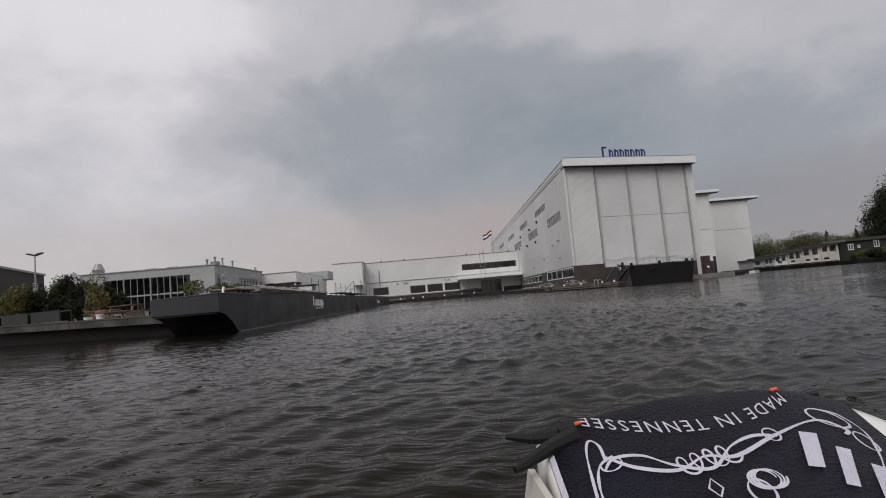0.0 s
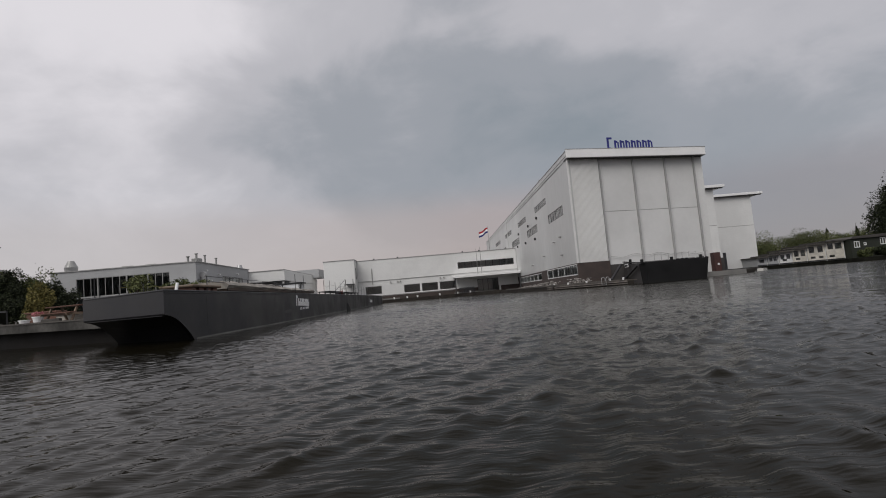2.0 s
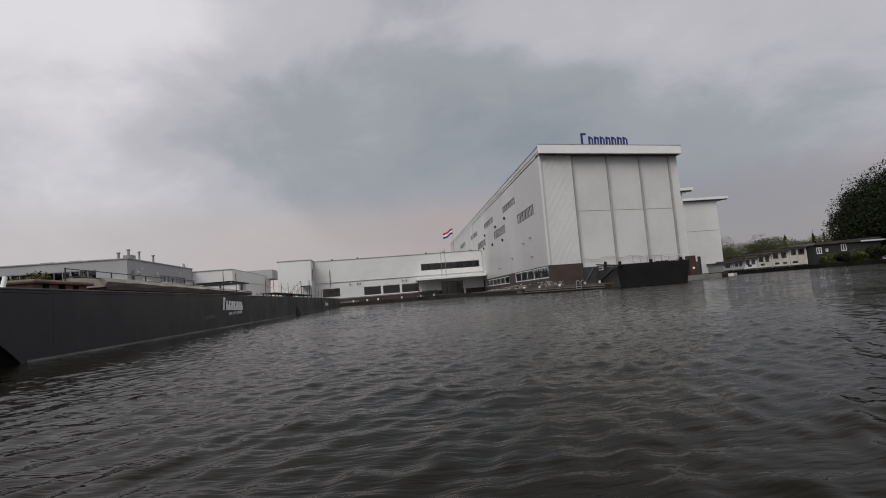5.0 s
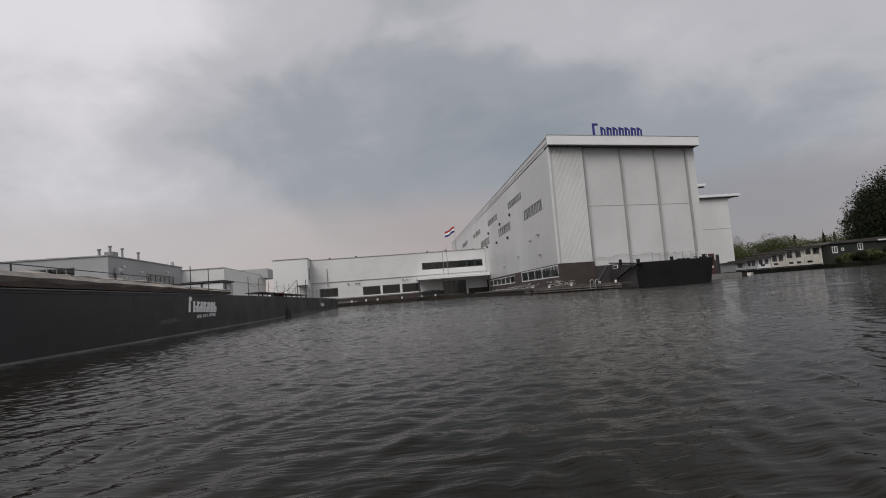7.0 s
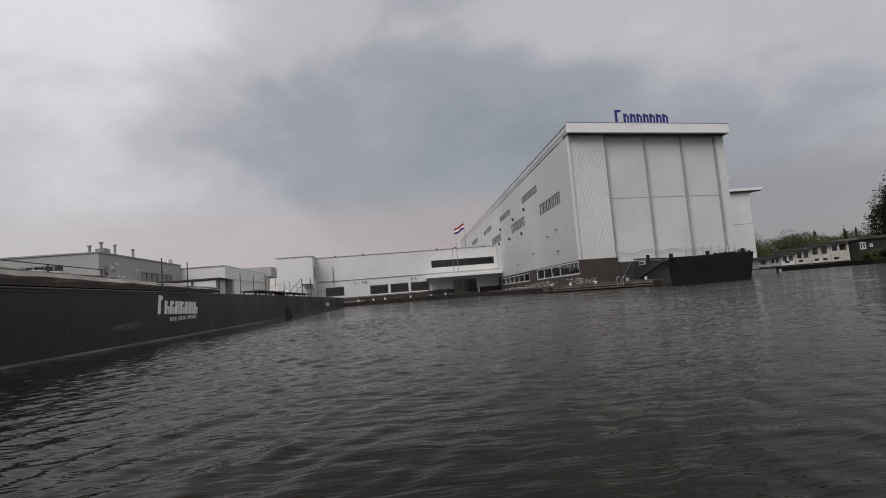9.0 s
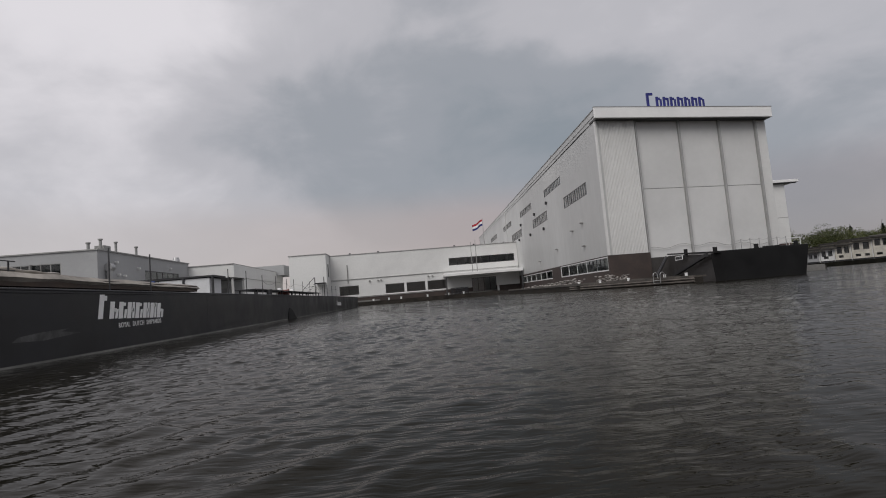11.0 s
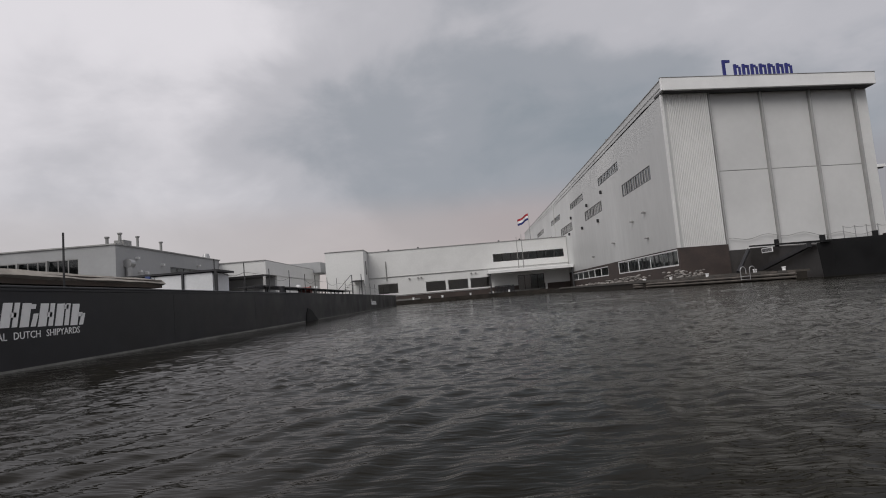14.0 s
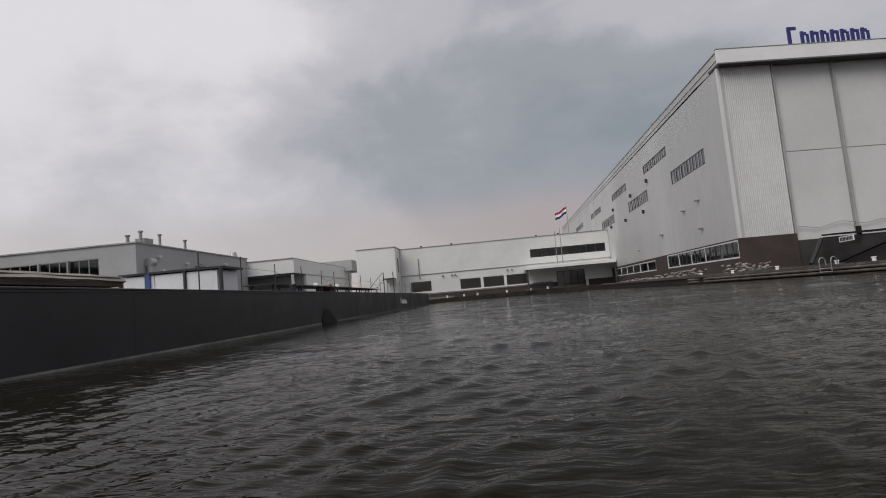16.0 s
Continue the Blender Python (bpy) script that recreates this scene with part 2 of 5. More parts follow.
# ---- building helpers ----
def box(bm, x0, x1, y0, y1, z0, z1, bev=0.0):
    r = bmesh.ops.create_cube(bm, size=1.0)
    for v in r["verts"]:
        v.co = Vector(((x0 + x1) / 2 + v.co.x * (x1 - x0), (y0 + y1) / 2 + v.co.y * (y1 - y0), (z0 + z1) / 2 + v.co.z * (z1 - z0)))
    if bev:
        es = list({e for v in r["verts"] for e in v.link_edges})
        bmesh.ops.bevel(bm, geom=es, offset=bev, segments=2, affect="EDGES", profile=0.5)
    return bm


def bx(*a, **k):
    return box(bmesh.new(), *a, **k)


def rod(bm, p, q, r0, r1=None, n=8):
    p, q = Vector(p), Vector(q)
    r1 = r0 if r1 is None else r1
    w = (q - p).normalized()
    u = w.orthogonal().normalized()
    v = w.cross(u)
    rings = []
    for c, r in ((p, r0), (q, r1)):
        rings.append([bm.verts.new(c + (u * math.cos(2 * math.pi * i / n) + v * math.sin(2 * math.pi * i / n)) * r) for i in range(n)])
    for i in range(n):
        bm.faces.new((rings[0][i], rings[0][(i + 1) % n], rings[1][(i + 1) % n], rings[1][i]))
    bm.faces.new(rings[0][::-1])
    bm.faces.new(rings[1])
    return bm


def rd(p, q, r0, r1=None, n=8):
    return rod(bmesh.new(), p, q, r0, r1, n)


def prism(bm, pts, lo, hi, axis="z"):
    """A solid from a flat outline, pushed along an axis."""
    def at(a, b, c):
        return {"z": (a, b, c), "y": (a, c, b), "x": (c, a, b)}[axis]
    lower = [bm.verts.new(at(a, b, lo)) for a, b in pts]
    upper = [bm.verts.new(at(a, b, hi)) for a, b in pts]
    bm.faces.new(lower[::-1])
    bm.faces.new(upper)
    n = len(pts)
    for i in range(n):
        bm.faces.new((lower[i], lower[(i + 1) % n], upper[(i + 1) % n], upper[i]))
    bmesh.ops.recalc_face_normals(bm, faces=bm.faces)
    return bm


def pr(pts, lo, hi, axis="z"):
    return prism(bmesh.new(), pts, lo, hi, axis)


def mesh_of(bm, name, material, smooth=False):
    me = bpy.data.meshes.new(name)
    bm.to_mesh(me)
    bm.free()
    me.materials.append(material)
    if smooth:
        me.polygons.foreach_set("use_smooth", [True] * len(me.polygons))
    return me


def part(name, bm, material, parent, label="", smooth=False):
    ob = new(name, mesh_of(bm, name, material, smooth))
    ob.parent = parent
    ob.matrix_parent_inverse = base_of(parent)
    if label:
        ob["label"] = label
    return ob


def base_of(ob):
    m = Matrix.Identity(4)
    while ob:
        m = ob.matrix_parent_inverse @ ob.matrix_basis @ m if ob.parent else ob.matrix_basis @ m
        ob = ob.parent
    return m.inverted()


def thing(name, label, category, at=(0, 0, 0), group="", kind=""):
    ob = new(name)
    ob.location = at
    ob.empty_display_size = 0.2
    return tagged(ob, label, category, group, kind)


def structure(name, bm, material, label, category, smooth=False):
    return tagged(new(name, mesh_of(bm, name, material, smooth)), label, category, kind="structure")


def wall_holes(plane, at, u0, u1, z0, z1, thick, holes):
    """A wall with openings through it, as one body. plane 'y': along x at y=at..at+thick; plane 'x': along y."""
    bm = bmesh.new()
    us = sorted({u0, u1, *[h[0] for h in holes], *[h[1] for h in holes]})
    zs = sorted({z0, z1, *[h[2] for h in holes], *[h[3] for h in holes]})
    vs = {}
    def vert(u, z):
        if (u, z) not in vs:
            vs[u, z] = bm.verts.new((u, at, z) if plane == "y" else (at, u, z))
        return vs[u, z]
    faces = []
    for a, b_ in zip(us, us[1:]):
        for c, d in zip(zs, zs[1:]):
            if not any(h[0] <= a and h[1] >= b_ and h[2] <= c and h[3] >= d for h in holes):
                faces.append(bm.faces.new((vert(a, c), vert(b_, c), vert(b_, d), vert(a, d))))
    r = bmesh.ops.extrude_face_region(bm, geom=faces)
    move = (0, thick, 0) if plane == "y" else (thick, 0, 0)
    bmesh.ops.translate(bm, verts=[v for v in r["geom"] if isinstance(v, bmesh.types.BMVert)], vec=move)
    bmesh.ops.recalc_face_normals(bm, faces=bm.faces)
    return bm


def window(parent, plane, at, u0, u1, z0, z1, panes=3, frame_m=None, bars=0, bar_m=None, w=0.09, deep=0.12, out=-1, bar_w=0.05):
    """A window set in an opening: frame, panes and, if asked, upright bars. at: the wall's outer face; out: which way that face looks."""
    frame_m = frame_m or M_frame
    def bb(bm, a, b_, d0, d1, c, d):
        lo, hi = sorted((at - out * d0, at - out * d1))
        if plane == "y":
            box(bm, a, b_, lo, hi, c, d)
        else:
            box(bm, lo, hi, a, b_, c, d)
        return bm
    step = (u1 - u0 - w) / panes
    lights = [(u0 + i * step + w, u0 + (i + 1) * step, z0 + w, z1 - w) for i in range(panes)]
    f = wall_holes(plane, min(at - out * 0.02, at - out * deep), u0, u1, z0, z1, deep - 0.02, lights)
    win = part("window", f, frame_m, parent)
    for a, c, lo_, hi_ in lights:
        g = bb(bmesh.new(), a, c, 0.06, 0.08, lo_, hi_)
        pane = part("pane", g, M_glass, win)
        pane.visible_shadow = False
    if bars:
        s = (u1 - u0) / bars
        for i in range(1, bars):
            c = u0 + i * s
            part("bar", bb(bmesh.new(), c - bar_w, c + bar_w, 0.0, 0.05, z0 + w, z1 - w), bar_m or M_slat, win)
    return win

# ---- water: one sheet to the horizon, with real ripples where the boat passes ----
def spread(lo, hi, step, far, grow, back):
    mid = list(np.arange(lo, hi, step))
    up, down, s = [hi], [], step
    while up[-1] < far:
        s *= grow
        up.append(up[-1] + s)
    s, c = step, lo
    while c > -far:
        s *= back
        c -= s
        down.append(c)
    return np.array(down[::-1] + mid + up)


def water_sheet():
    xs, ys = spread(-6.0, 4.0, 0.042, 2600, 1.026, 1.022), spread(-2.4, 33.5, 0.042, 2600, 1.013, 1.12)
    gx, gy = np.meshgrid(xs, ys)
    cell = np.maximum(*np.meshgrid(np.gradient(xs), np.gradient(ys)))
    rng = np.random.default_rng(7)
    z = np.zeros_like(gx)
    for k in range(64):
        lam = 0.11 * (5.5 ** (k / 63))
        ang = radians(-22) + rng.normal(0, 0.30) if k % 3 else radians(80) + rng.normal(0, 0.6)
        amp = (0.0046 if k % 3 else 0.0034) * lam ** 0.85 * (1.0 if lam < 0.35 or k % 3 else 0.4)
        ph = rng.uniform(0, 6.283)
        fade = np.clip((lam / cell - 2.0) / 2.0, 0, 1)
        bend = 0.35 * np.sin(gx * 0.31 / lam + ph) + 0.35 * np.sin(gy * 0.23 / lam - ph)
        z += amp * fade * np.sin(6.283 / lam * (gx * math.cos(ang) + gy * math.sin(ang)) + ph + bend * 2)
    gust = 0.75 + 0.35 * np.sin(gx * 0.21 + 1.0) * np.sin(gy * 0.17 + 0.4) + 0.2 * np.sin(gx * 0.07 - gy * 0.11)
    # longer waves, stronger away from the camera's path to fit its view
    open_ = np.clip((np.hypot(gx * 1.25, (gy - 18) * 0.5) - 15) / 12, 0.13, 1)
    for k in range(40):
        lam = 0.4 * (6.0 ** (k / 39))
        ang = radians(70) + rng.normal(0, 0.6)
        ph = rng.uniform(0, 6.283)
        fade = np.clip((lam / cell - 2.0) / 2.0, 0, 1)
        bend = np.sin(gx * 0.21 / lam + ph) + np.sin(gy * 0.13 / lam - ph)
        z += 0.0066 * lam * open_ * fade * np.sin(6.283 / lam * (gx * math.cos(ang) + gy * math.sin(ang)) + ph + bend)
    # sharp little crests between flat troughs
    g = z * gust / (0.0062 + 0.06 * open_)
    # a lee along the barge
    lee = 1 - 0.72 * np.clip((-3.0 - gx) / 5.0, 0, 1) * np.clip((gy - 14) / 4, 0, 1)
    g *= lee
    z = (0.034 + 0.055 * open_) * (np.exp(0.36 * np.clip(g, -3, 2.6)) - 1.0)
    nx, ny = len(xs), len(ys)
    co = np.stack([gx.ravel(), gy.ravel(), z.ravel()], 1)
    a = (np.arange(ny - 1)[:, None] * nx + np.arange(nx - 1)[None]).ravel()
    quads = np.stack([a, a + 1, a + nx + 1, a + nx], 1)
    me = bpy.data.meshes.new("water")
    me.from_pydata(co.tolist(), [], quads.tolist())
    me.materials.append(M_water)
    me.polygons.foreach_set("use_smooth", [True] * len(me.polygons))
    ob = new("water", me)
    ob.location.z = -0.08
    return tagged(ob, "dark green rippled canal water under a grey sky", "water", kind="structure")


water_sheet()

# ---- land and quays ----
structure("ground_west", pr([(-13.4, 24.6), (-45, 39), (-160, 60), (-160, 260), (26, 260), (26, 128), (-18.2, 123.8), (-14.5, 108)], -1.0, 0.9), M_ground,
          "grey paved shipyard yard behind the quay edge", "ground")
structure("ground_east", pr([(21.3, 78.0), (45, 78.0), (58, 104), (78, 124), (92, 138), (150, 150), (320, 150), (320, 400), (26.5, 400), (26.5, 130), (21.3, 126)], -1.0, 0.6), M_ground,
          "paved shipyard ground under the white halls", "ground")

# the concrete quay beside the barge
M_quayconc = mat("stained_quay_concrete", (0.085, 0.082, 0.076), 0.9, vary=0.45, grain=6, patch=0.7, bump=0.35, bump_scale=22, spec=0.2)
QLINE = [(-13.4, 23.2), (-24.5, 28.6), (-46.0, 39.2)]


def quay_strip(o0, o1, z0, z1):
    """A strip along the quay's edge, between two distances behind it, rising away from the barge to fit the camera's
    view.
    """
    bm = pr([(x + 0.44 * o0, y + 0.9 * o0) for x, y in QLINE] + [(x + 0.44 * o1, y + 0.9 * o1) for x, y in QLINE[::-1]], z0, z1)
    for v in bm.verts:
        v.co.z += 0.018 * max(0.0, -15.5 - v.co.x) if v.co.z > 0 else 0
    return bm


structure("quay", quay_strip(0, 1.3, 0.5, 0.86), M_quayconc, "stained grey concrete quay beam over dark planking", "quay")
structure("quay_lip", quay_strip(-0.03, 0.5, 0.864, 0.93), M_concrete, "thin proud concrete lip along the quay", "quay")
# near-black: wet timber plus the shade below the quay, put into the colour
structure("quay_planking", quay_strip(0.35, 0.8, -0.8, 0.5), mat("black_wet_shaded_timber", (0.011, 0.010, 0.009), 0.7, vary=0.4, grain=5, bump=0.3, spec=0.15), "dark wet timber planking below the quay edge, shade put into its colour", "quay")

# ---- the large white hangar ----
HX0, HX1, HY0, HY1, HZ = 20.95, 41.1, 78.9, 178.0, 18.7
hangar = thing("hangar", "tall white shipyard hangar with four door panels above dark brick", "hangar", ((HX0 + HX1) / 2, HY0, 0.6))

side_holes = []
for k in range(5):
    side_holes.append((83.8 + 18.75 * k, 93.4 + 18.75 * k, 11.25, 12.8))
for k in range(4):
    side_holes.append((94.0 + 18.2 * k, 103.2 + 18.2 * k, 14.95, 16.1))
ground_holes = [(79.3, 98.0, 1.8, 3.4), (102.6, 124.5, 1.8, 3.2)]
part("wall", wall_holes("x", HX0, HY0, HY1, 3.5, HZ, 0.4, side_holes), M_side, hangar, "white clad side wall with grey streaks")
plinth = part("plinth", wall_holes("x", HX0 - 0.03, HY0, HY1, 0.0, 3.5, 0.45, ground_holes), M_brick, hangar, "dark brown brick base")
part("wall", bx(HX1 - 0.4, HX1, HY0 + 0.9, HY1, 0.0, HZ), M_white, hangar)
part("wall", bx(HX0, HX1, HY1 - 0.4, HY1, 0.0, HZ), M_white, hangar)
part("floor_slab", bx(HX0 + 0.45, HX1 - 0.4, HY0 + 1.6, HY1 - 0.4, 0.6, 0.7), M_ground, hangar)
for u0, u1, z0, z1 in side_holes:
    window(hangar, "x", HX0, u0, u1, z0, z1, panes=6, bars=12, frame_m=M_darkframe, w=0.1, bar_w=0.035)
window(hangar, "x", HX0 - 0.03, *ground_holes[0][:2], *ground_holes[0][2:], panes=5, bars=15, bar_m=M_darkframe, w=0.14)
window(hangar, "x", HX0 - 0.03, *ground_holes[1][:2], *ground_holes[1][2:], panes=6, w=0.14)
# front: corrugated strip, then door panels
n = 26
wd = (25.5 - HX0 - 0.16) / n
profile = [(25.5, HY0 + 0.35), (HX0 + 0.16, HY0 + 0.35)]
for i in range(n):
    a = HX0 + 0.16 + i * wd
    profile += [(a, HY0 + 0.02), (a + wd * 0.55, HY0 + 0.02), (a + wd * 0.68, HY0 + 0.09), (a + wd * 0.9, HY0 + 0.09)]
profile.append((25.5, HY0 + 0.09))
front = pr(profile, 3.5, HZ)
part("corrugated_panel", front, M_white, hangar, "ribbed white steel cladding")
part("corner_trim", bx(HX0 - 0.04, HX0 + 0.16, HY0 - 0.05, HY0 + 0.3, 3.5, HZ), M_white, hangar)
part("plinth", bx(HX0, 25.65, HY0 - 0.02, HY0 + 0.4, 0.0, 3.5), M_brick, hangar, "dark brown brick base")
M_rail = mat("pale_steel_guide", (0.36, 0.36, 0.355), 0.5, vary=0.1)
SEAMS = (25.65, 30.7, 35.45, 39.8)
DY = HY0 + 0.35
for a, b_ in zip(SEAMS, SEAMS[1:]):
    part("door_panel", bx(a + 0.11, b_ - 0.11, DY, DY + 0.3, 2.9, 10.75), M_door, hangar, "tall off-white steel hangar door panel")
    part("door_panel", bx(a + 0.11, b_ - 0.11, DY + 0.015, DY + 0.3, 10.83, HZ), M_door, hangar, "tall off-white steel hangar door panel")
    part("door_joint", bx(a + 0.11, b_ - 0.11, DY + 0.05, DY + 0.3, 10.75, 10.83), M_seam, hangar)
for a in SEAMS:
    part("door_rail", bx(a - 0.09, a + 0.09, DY - 0.34, DY + 0.3, 2.9, HZ, bev=0.03), M_rail, hangar, "upright grey steel guide between the doors")
part("wall", bx(39.98, HX1, HY0 + 0.3, HY0 + 0.7, 0.0, HZ), M_white, hangar)
part("threshold", bx(25.65, 39.98, DY - 0.1, DY + 0.3, 0.4, 2.9), M_hullgrey, hangar)
part("fascia", bx(HX0 - 0.3, HX1 + 0.1, HY0 - 1.0, HY0 - 0.7, HZ + 0.02, HZ + 1.25, bev=0.04), M_fascia, hangar, "white roof-edge band")
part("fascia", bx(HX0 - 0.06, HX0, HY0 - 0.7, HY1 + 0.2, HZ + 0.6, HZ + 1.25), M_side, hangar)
part("soffit", bx(HX0 - 0.1, HX1 + 0.1, HY0 - 0.7, HY0 + 1.5, HZ + 0.02, HZ + 0.2), M_soffit, hangar, "dark underside of the roof overhang")
part("roof", bx(HX0 + 0.01, HX1 + 0.1, HY0 - 0.7, HY1 + 0.2, HZ + 0.2, HZ + 1.1), M_roof, hangar)
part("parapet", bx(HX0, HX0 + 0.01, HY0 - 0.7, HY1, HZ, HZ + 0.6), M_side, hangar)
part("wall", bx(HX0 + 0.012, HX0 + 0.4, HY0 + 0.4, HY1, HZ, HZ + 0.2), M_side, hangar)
part("roof_edge", bx(HX0 - 0.33, HX1 + 0.13, HY0 - 1.03, HY0 - 0.67, HZ + 1.25, HZ + 1.31), M_seam, hangar)
part("roof_edge", bx(HX0 - 0.12, HX0 + 0.2, HY0 - 0.67, HY1 + 0.2, HZ + 1.25, HZ + 1.33), M_seam, hangar)

# ---- halls beyond it ----
def far_hall(x0, x1, y0, y1, z, tip, joint):
    h = thing("hall", "white windowless hall with a flat overhanging roof edge", "hall", ((x0 + x1) / 2, y0, 0.6), group="white halls")
    part("wall", bx(x0, x1, y0, y1, 0.4, joint), M_white, h)
    part("wall", bx(x0, x1, y0 + 0.02, y1, joint + 0.12, z), M_white, h)
    part("joint", bx(x0 + 0.02, x1 - 0.02, y0 + 0.06, y1, joint, joint + 0.12), M_seam, h)
    part("roof", bx(x0 - 0.6, tip, y0 - 0.9, y1, z, z + 0.55, bev=0.05), M_fascia, h, "thin white overhanging roof")
    part("soffit", bx(x0 + 0.4, tip - 0.3, y0 - 0.6, y0 - 0.1, z - 0.2, z - 0.004), M_soffit, h)
    return h


far_hall(54.0, 60.9, 112.0, 150.0, 17.9, 63.0, 10.0)
far_hall(63.0, 80.2, 130.0, 190.0, 18.35, 82.9, 10.9)

# ---- white office wing across the basin ----
OY = 127.0
office = thing("office_building", "long white office wing with dark windows and brick base", "office building", (2, OY, 0.7))
gw = [(-14.4, -10.5, 2.0, 4.0)] + [(-5.6 + 4.1 * k, -5.6 + 4.1 * k + 3.85, 1.8, 3.8) for k in range(3)] + [(11.4, 16.2, 0.75, 3.5)]
up = [(7.2, 20.2, 6.3, 7.75)]
part("wall", wall_holes("y", OY, -15.88, 20.9, 1.7, 5.1, 0.4, [(h[0], h[1], max(h[2], 1.7), h[3]) for h in gw]), M_white, office)
part("plinth", wall_holes("y", OY - 0.03, -15.88, 20.9, 0.0, 1.7, 0.43, [(11.4, 16.2, 0.75, 1.7)]), M_brick, office, "dark brown brick base")
part("wall", wall_holes("y", OY - 0.05, -15.88, 20.9, 5.18, 9.85, 0.45, up), M_white, office)
part("ledge", bx(-15.88, 20.9, OY - 0.14, OY + 0.3, 5.1, 5.18), M_seam, office)
part("wall", bx(-15.5, -15.1, OY + 0.4, OY + 26, 0.0, 9.85), M_white, office)
part("wall", bx(-15.5, 20.9, OY + 26, OY + 26.4, 0.0, 9.85), M_white, office)
part("roof", bx(-15.79, 20.9, OY - 0.12, OY + 26.4, 9.85, 10.0), M_seam, office, "thin grey roof edge")
for h in gw[:4]:
    window(office, "y", OY, *h, panes=1, w=0.12)
window(office, "y", OY - 0.05, *up[0], panes=8, frame_m=M_darkframe, w=0.11)
window(office, "y", OY, *gw[4], panes=4, frame_m=M_darkframe)
part("canopy", bx(5.8, 20.85, OY - 4.2, OY - 0.16, 4.05, 4.6, bev=0.05), M_fascia, office, "flat white entrance canopy")
for px_ in (6.1, 20.6):
    part("post", bx(px_ - 0.12, px_ + 0.12, OY - 4.0, OY - 3.75, 0.6, 4.05), M_darkframe, office)
tower = thing("stair_tower", "plain white stair tower beside the office wing", "tower", (-19.2, 122, 0.72))
part("wall", bx(-22.6, -15.9, 122.0, 138, 0.4, 10.0), M_white, tower)
part("roof", bx(-22.7, -15.8, 121.88, 138, 10.0, 10.1), M_seam, tower)
part("window", bx(-15.92, -15.84, 124.0, 124.8, 5.8, 8.2), M_darkframe, tower, "narrow dark window slit")

# quay along the office
structure("office_quay", pr([(-18.5, 123.6), (10.5, 123.2), (16.5, 120.5), (20.9, 120.5), (20.9, 126.9), (-15.4, 126.9), (-15.4, 124.4), (-18.5, 124.4)], -0.8, 0.62), M_quayface, "dark timber-faced quay along the office wing", "quay")

# ---- grey building behind the barge ----
gx0, gx1, gy0, gy1, gz = -51.3, -32.1, 77.0, 99.8, 8.05
grey = thing("workshop_building", "low grey workshop building with roof chimneys and strip windows", "workshop", (-50, gy0, 0.72))
gh = [(-48.0, -35.6, 4.5, 7.0), (-48.0, -35.6, 1.4, 4.4)]
part("wall", wall_holes("y", gy0, gx0, gx1, 0.5, gz, 0.3, gh), M_grey, grey, "pale grey rendered wall")
part("wall", wall_holes("x", gx1 - 0.3, gy0 + 0.3, gy1, 0.5, gz, 0.3, [(87.0, 96.6, 4.6, 6.5)]), M_grey, grey, "pale grey rendered wall")
part("wall", bx(gx0, gx1, gy1, gy1 + 0.3, 0.5, gz), M_grey, grey)
part("wall", bx(gx0, gx0 + 0.3, gy0 + 0.3, gy1, 0.5, gz), M_grey, grey)
# added dark sheet, so that the interior behind the glazing reads as shade
part("inner_wall", bx(gx0 + 0.3, gx1 - 0.3, 84.0, 84.2, 0.74, gz), M_soffit, grey, "dark sheet added behind the glazing to stand in for interior shade")
part("floor_slab", bx(gx0, gx1 - 0.3, gy0 + 0.3, gy1, 0.6, 0.74), M_ground, grey)
part("roof", bx(gx0 - 0.1, gx1 + 0.12, gy0 - 0.12, gy1 + 0.4, gz, gz + 0.12), M_seam, grey, "thin grey roof edge")
window(grey, "y", gy0, *gh[0], panes=13, frame_m=M_seam, w=0.07)
window(grey, "y", gy0, *gh[1], panes=13, frame_m=M_seam, w=0.07)
for x in (-45.0, -41.2, -38.4):
    part("column", bx(x - 0.08, x + 0.08, gy0 - 0.3, gy0 - 0.1, 0.5, 7.0), M_seam, grey, "slim grey column before the glazing")
window(grey, "x", gx1, 87.0, 96.6, 4.6, 6.5, panes=6, frame_m=M_darkframe, out=1)
for cx, cy, top, r in ((-33.5, 78.0, 9.0, 0.15), (-32.5, 78.4, 9.35, 0.15), (-32.5, 81.4, 9.35, 0.13), (-32.7, 86.3, 9.3, 0.14)):
    ch = rd((cx, cy, gz + 0.1), (cx, cy, top - 0.12), r, n=12)
    rod(ch, (cx, cy, top - 0.14), (cx, cy, top), r * 1.5, r * 1.6, 12)
    part("chimney", ch, M_seam, grey, "grey metal roof chimney")
part("roof_unit", bx(-33.4, -32.4, 78.9, 80.2, gz + 0.1, 8.75, bev=0.04), M_seam, grey, "grey boxy roof unit")
part("roof_ventilator", rd((-33.0, 98.2, gz + 0.1), (-33.0, 98.2, 8.9), 0.55, 0.35, 14), M_steel, grey, "squat round metal roof ventilator")
part("roof_hatch", bx(-39.8, -38.4, 79, 80.2, gz + 0.16, gz + 0.42, bev=0.03), M_seam, grey)
part("roof_hatch", bx(-43.0, -41.6, 79, 80.2, gz + 0.16, gz + 0.42, bev=0.03), M_seam, grey)
# cooling duct on the long face, lamps
duct = rd((gx1 + 0.35, 78.5, 3.2), (gx1 + 0.35, 78.5, 6.2), 0.28, n=14)
rod(duct, (gx1 + 0.35, 78.2, 6.35), (gx1 + 0.35, 79.0, 6.35), 0.42, n=14)
part("duct", duct, M_steel, grey, "round galvanised extractor duct")
